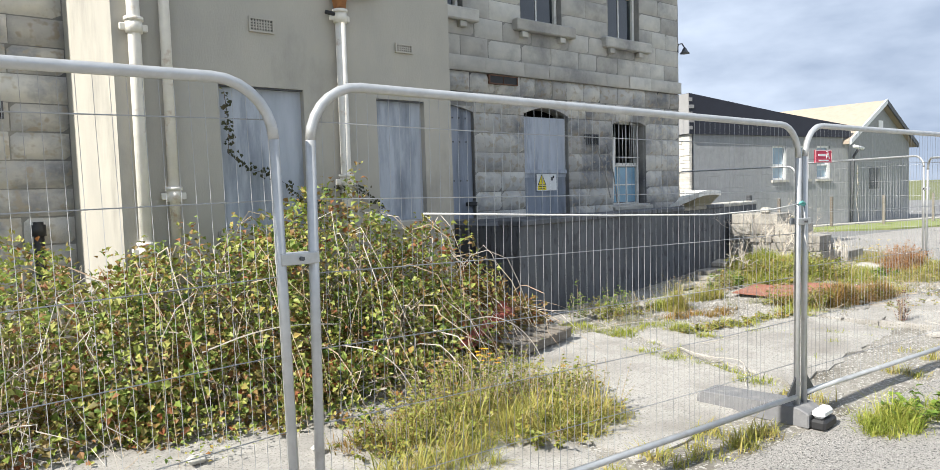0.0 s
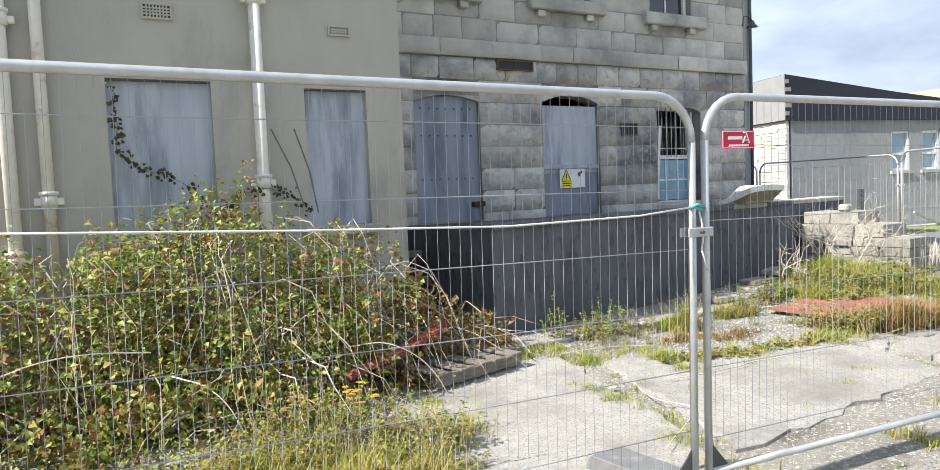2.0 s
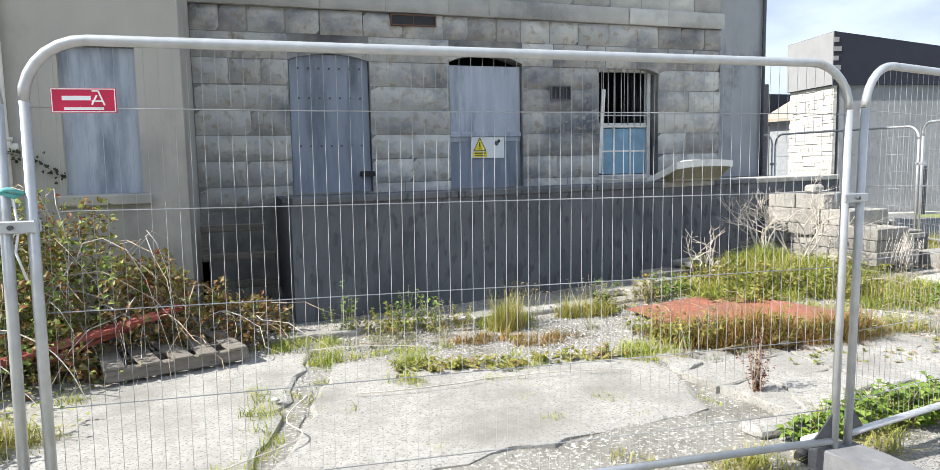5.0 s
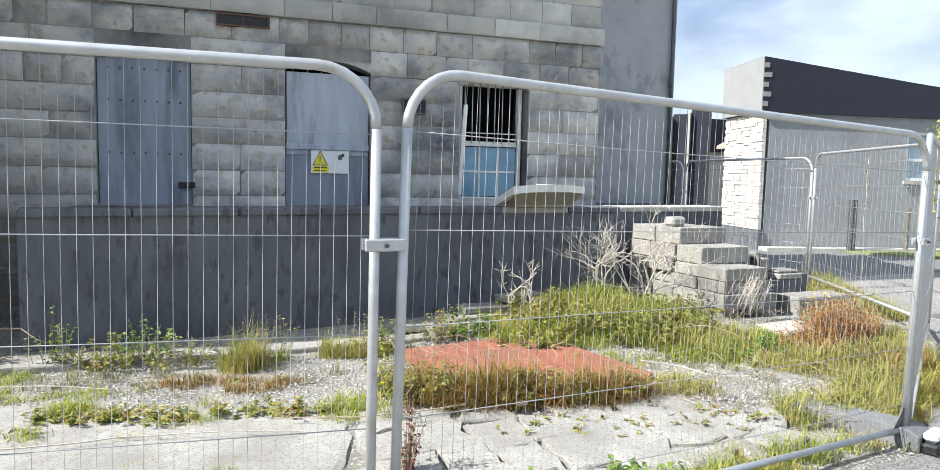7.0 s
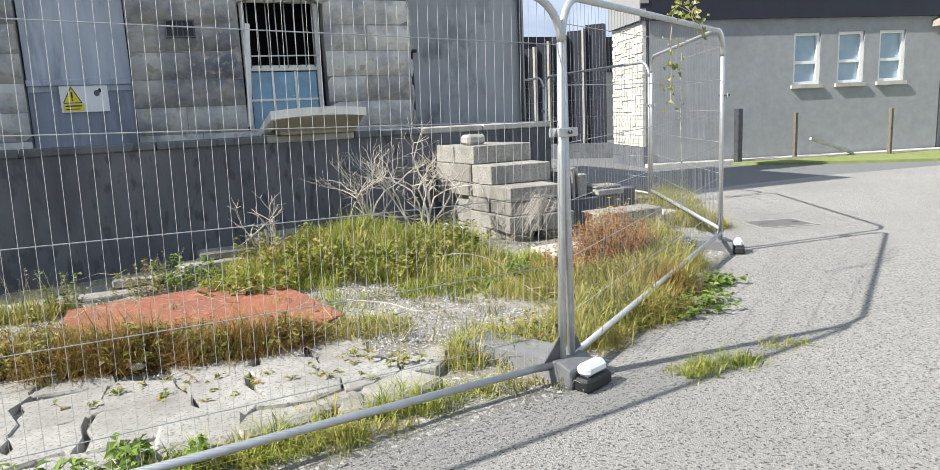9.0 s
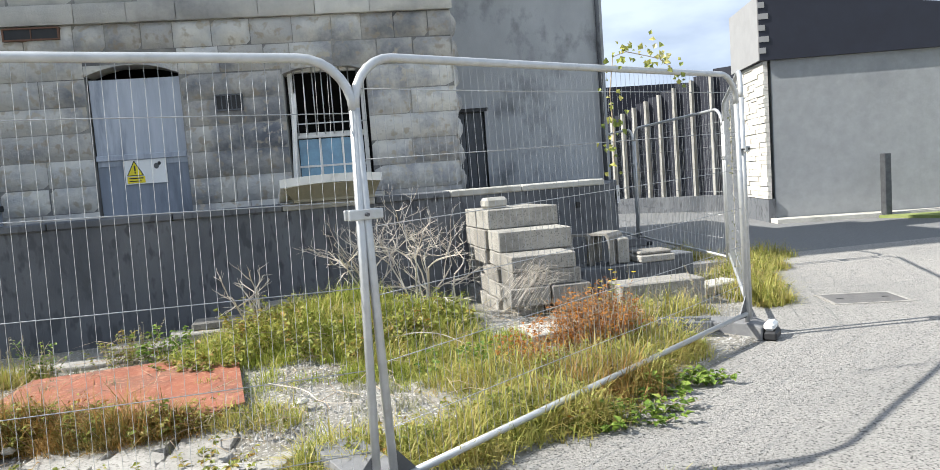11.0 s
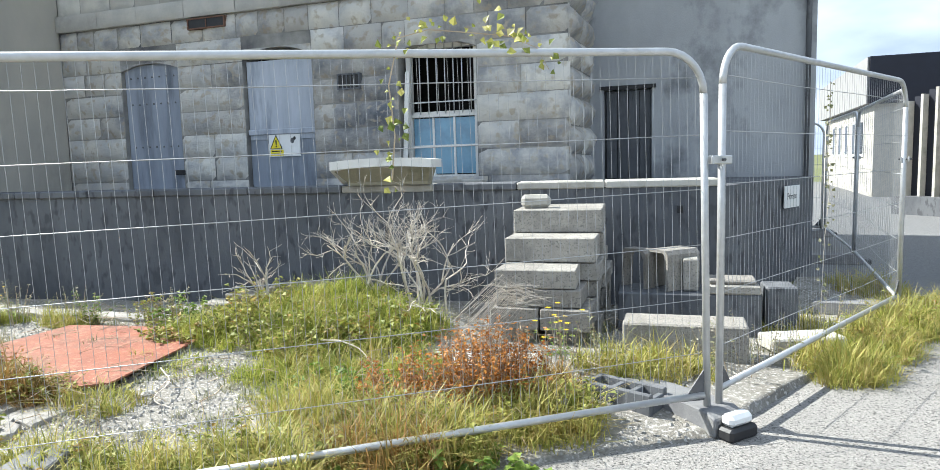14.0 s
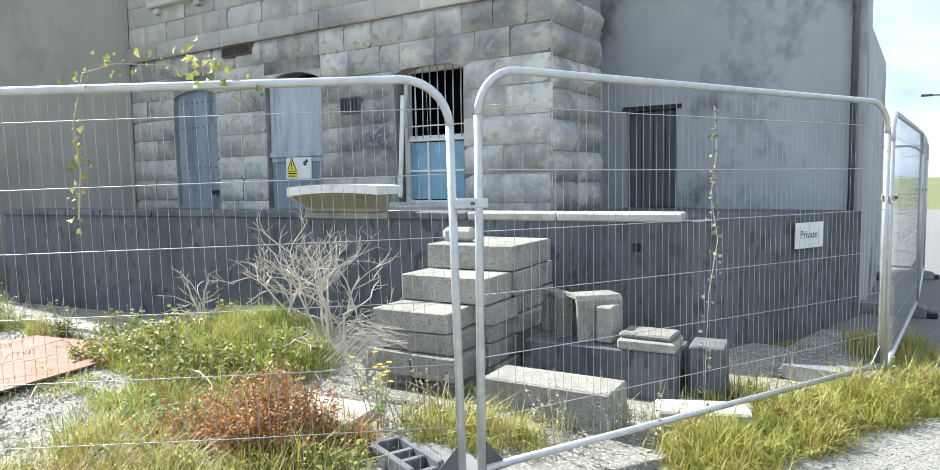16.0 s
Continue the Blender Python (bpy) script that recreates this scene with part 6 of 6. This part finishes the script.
creeper("wall_ivy", "dark ivy runner climbing the boarded wing window", [(2.03, 5.86, 2.62), (2.06, 5.85, 2.3), (2.04, 5.85, 2.05), (2.25, 5.84, 1.9), (2.42, 5.84, 1.86), (2.62, 5.83, 1.74), (2.74, 5.83, 1.58), (2.95, 5.80, 1.45)], L_DARKIVY, M_VINE, 130, (0.025, 0.055), 7, 0.025)
creeper("wall_ivy", "dark ivy runner on the cream wall by the downpipe", [(2.85, 5.84, 1.5), (3.05, 5.83, 1.68), (3.25, 5.74, 1.72), (3.45, 5.83, 1.66), (3.68, 5.84, 1.48)], L_DARKIVY, M_VINE, 80, (0.025, 0.05), 8, 0.025)
def bent(pts, rounds=3):
    """Rounds the corners of a stem's path."""
    for _ in range(rounds):
        q = [pts[0]]
        for a, b in zip(pts, pts[1:]):
            q += [tuple(u_ * 0.75 + w_ * 0.25 for u_, w_ in zip(a, b)), tuple(u_ * 0.25 + w_ * 0.75 for u_, w_ in zip(a, b))]
        pts = q + [pts[-1]]
    return [(x + 0.02 * noise.noise((x * 5, y * 5, 1)), y + 0.02 * noise.noise((x * 5, y * 5, 9)), z) for x, y, z in pts]


for k, (pts) in enumerate([[(5.45, 3.39, 0.07), (5.25, 2.98, 0.075), (5.40, 2.67, 0.072), (5.05, 2.45, 0.075), (4.66, 2.24, 0.07)], [(8.78, 3.22, 0.09), (8.17, 3.16, 0.09), (7.56, 3.33, 0.075)], [(10.52, 3.82, 0.12), (10.79, 3.62, 0.1), (10.91, 3.33, 0.09), (11.14, 3.26, 0.1)], [(5.97, 4.63, 0.05), (6.48, 4.50, 0.06), (6.98, 4.59, 0.05)]]):
    o = thing("fallen_stem", label="dry bramble stem lying on the concrete", category="stem", group="fallen stems")
    m = Mesh()
    m.twig(bent(pts), 0.005, 0.0025)
    m.make("stem", M_STEM if k % 2 else M_DEADWOOD, o)

for pts in ([(5.75, 3.32, 0.06), (6.2, 3.22, 0.07), (6.7, 3.30, 0.06), (7.2, 3.22, 0.07), (7.7, 3.12, 0.06)], [(5.6, 4.55, 0.06), (6.0, 4.42, 0.09), (6.5, 4.30, 0.06)], [(11.35, 4.50, 0.20), (11.6, 4.40, 0.24), (11.8, 4.36, 0.19), (11.95, 4.25, 0.12)], [(3.4, 4.2, 0.5), (3.7, 4.0, 0.55), (4.0, 3.9, 0.3), (4.1, 3.85, 0.06)], [(2.2, 4.1, 0.5), (2.45, 3.85, 0.45), (2.6, 3.7, 0.1)], [(1.2, 4.2, 0.6), (1.6, 4.0, 0.75), (2.1, 3.95, 0.7)]):
    o = thing("fallen_stem", label="long bleached bramble stem bent over the ground", category="stem", group="bleached stems")
    m = Mesh()
    m.twig(bent(pts), 0.006, 0.003)
    m.make("stem", M_DEADWOOD, o)

o = thing("fallen_stem", label="scattered dry straw lying over the mound and gravel", category="straw", kind="stuff")
m = Mesh()
rng = random.Random(55)
for _ in range(260):
    x, y = rng.uniform(8.4, 13.6), rng.uniform(3.0, 5.6)
    if y < fence_y(x) + 0.1:
        continue
    a, L = rng.uniform(0, 6.283), rng.uniform(0.08, 0.4)
    z = surface_z(x, y) + rng.uniform(0.01, 0.16)
    m.twig([(x, y, z), (x + L * 0.5 * math.cos(a), y + L * 0.5 * math.sin(a), z + rng.uniform(0, 0.05)), (x + L * math.cos(a + 0.3), y + L * math.sin(a + 0.3), z + rng.uniform(-0.02, 0.02))], 0.0028, 0.0012)
m.make("straw", M_STEM, o, kind="stuff")

# loose pebbles over the gravel
peb = Mesh()
rng = random.Random(17)
for _ in range(9500):
    if rng.random() < 0.6:
        x, y = rng.uniform(5.4, 12.6), rng.uniform(2.9, 5.1)
    else:
        x = rng.uniform(-3, 14)
        y = fence_y(x) + rng.uniform(-0.25, 1.2)
    s = rng.uniform(0.005, 0.019) * (1.0 if y > 2.9 else 0.6)
    z = surface_z(x, y) + (0.062 if noise.noise((x, y, 2)) > 2 else 0)
    k = len(peb.v)
    a = rng.uniform(0, 6.283)
    for i in range(5):
        t = a + i * 1.257
        peb.v.append((x + s * math.cos(t) * rng.uniform(0.7, 1.2), y + s * math.sin(t) * rng.uniform(0.7, 1.2), z - 0.004))
    peb.v.append((x, y, z + s * 0.7))
    peb.f += [(k + i, k + (i + 1) % 5, k + 5) for i in range(5)]
tagged(peb.make("pebbles", M_STONES), "loose pale pebbles over the yard", "gravel", kind="stuff")

# ---- stones of the walls ----
face = pose(4.67, 8.135, 0)
shift = [(a - 4.67, b - 4.67, lo, hi) for a, b, lo, hi in HOLES]
lay_stones(wall_main, face, 7.80, 0.99, 3.55, 0.32, shift, M_STONE, 0.052, 2, long=(0.42, 1.05))
lay_stones(wall_main, pose(4.67, 8.07, 0), 7.82, 3.55, 3.79, 0.24, [], M_ASHLAR, 0.012, 3, "band_stone", (0.7, 1.2))
lay_stones(wall_main, face, 7.80, 3.79, 6.35, 0.32, shift, M_ASHLAR, 0.02, 4)
part("band_core", boxed(4.67, 8.10, 3.555, 12.46, 8.14, 3.785), M_ASHLAR, wall_main)
lay_stones(wall_return, pose(12.455, 8.12, 0, 0, 0, 90), 1.3, 1.2, 3.55, 0.335, [], M_STONE, 0.10, 5, long=(0.5, 1.0))
lay_stones(wall_return, pose(12.455, 8.12, 0, 0, 0, 90), 1.3, 3.79, 6.35, 0.32, [], M_ASHLAR, 0.03, 6, long=(0.6, 1.2))
lay_stones(wall_left, pose(-3.6, 8.065, 0), 4.72, 0.0, 5.1, 0.30, [], M_STONE, 0.06, 7)
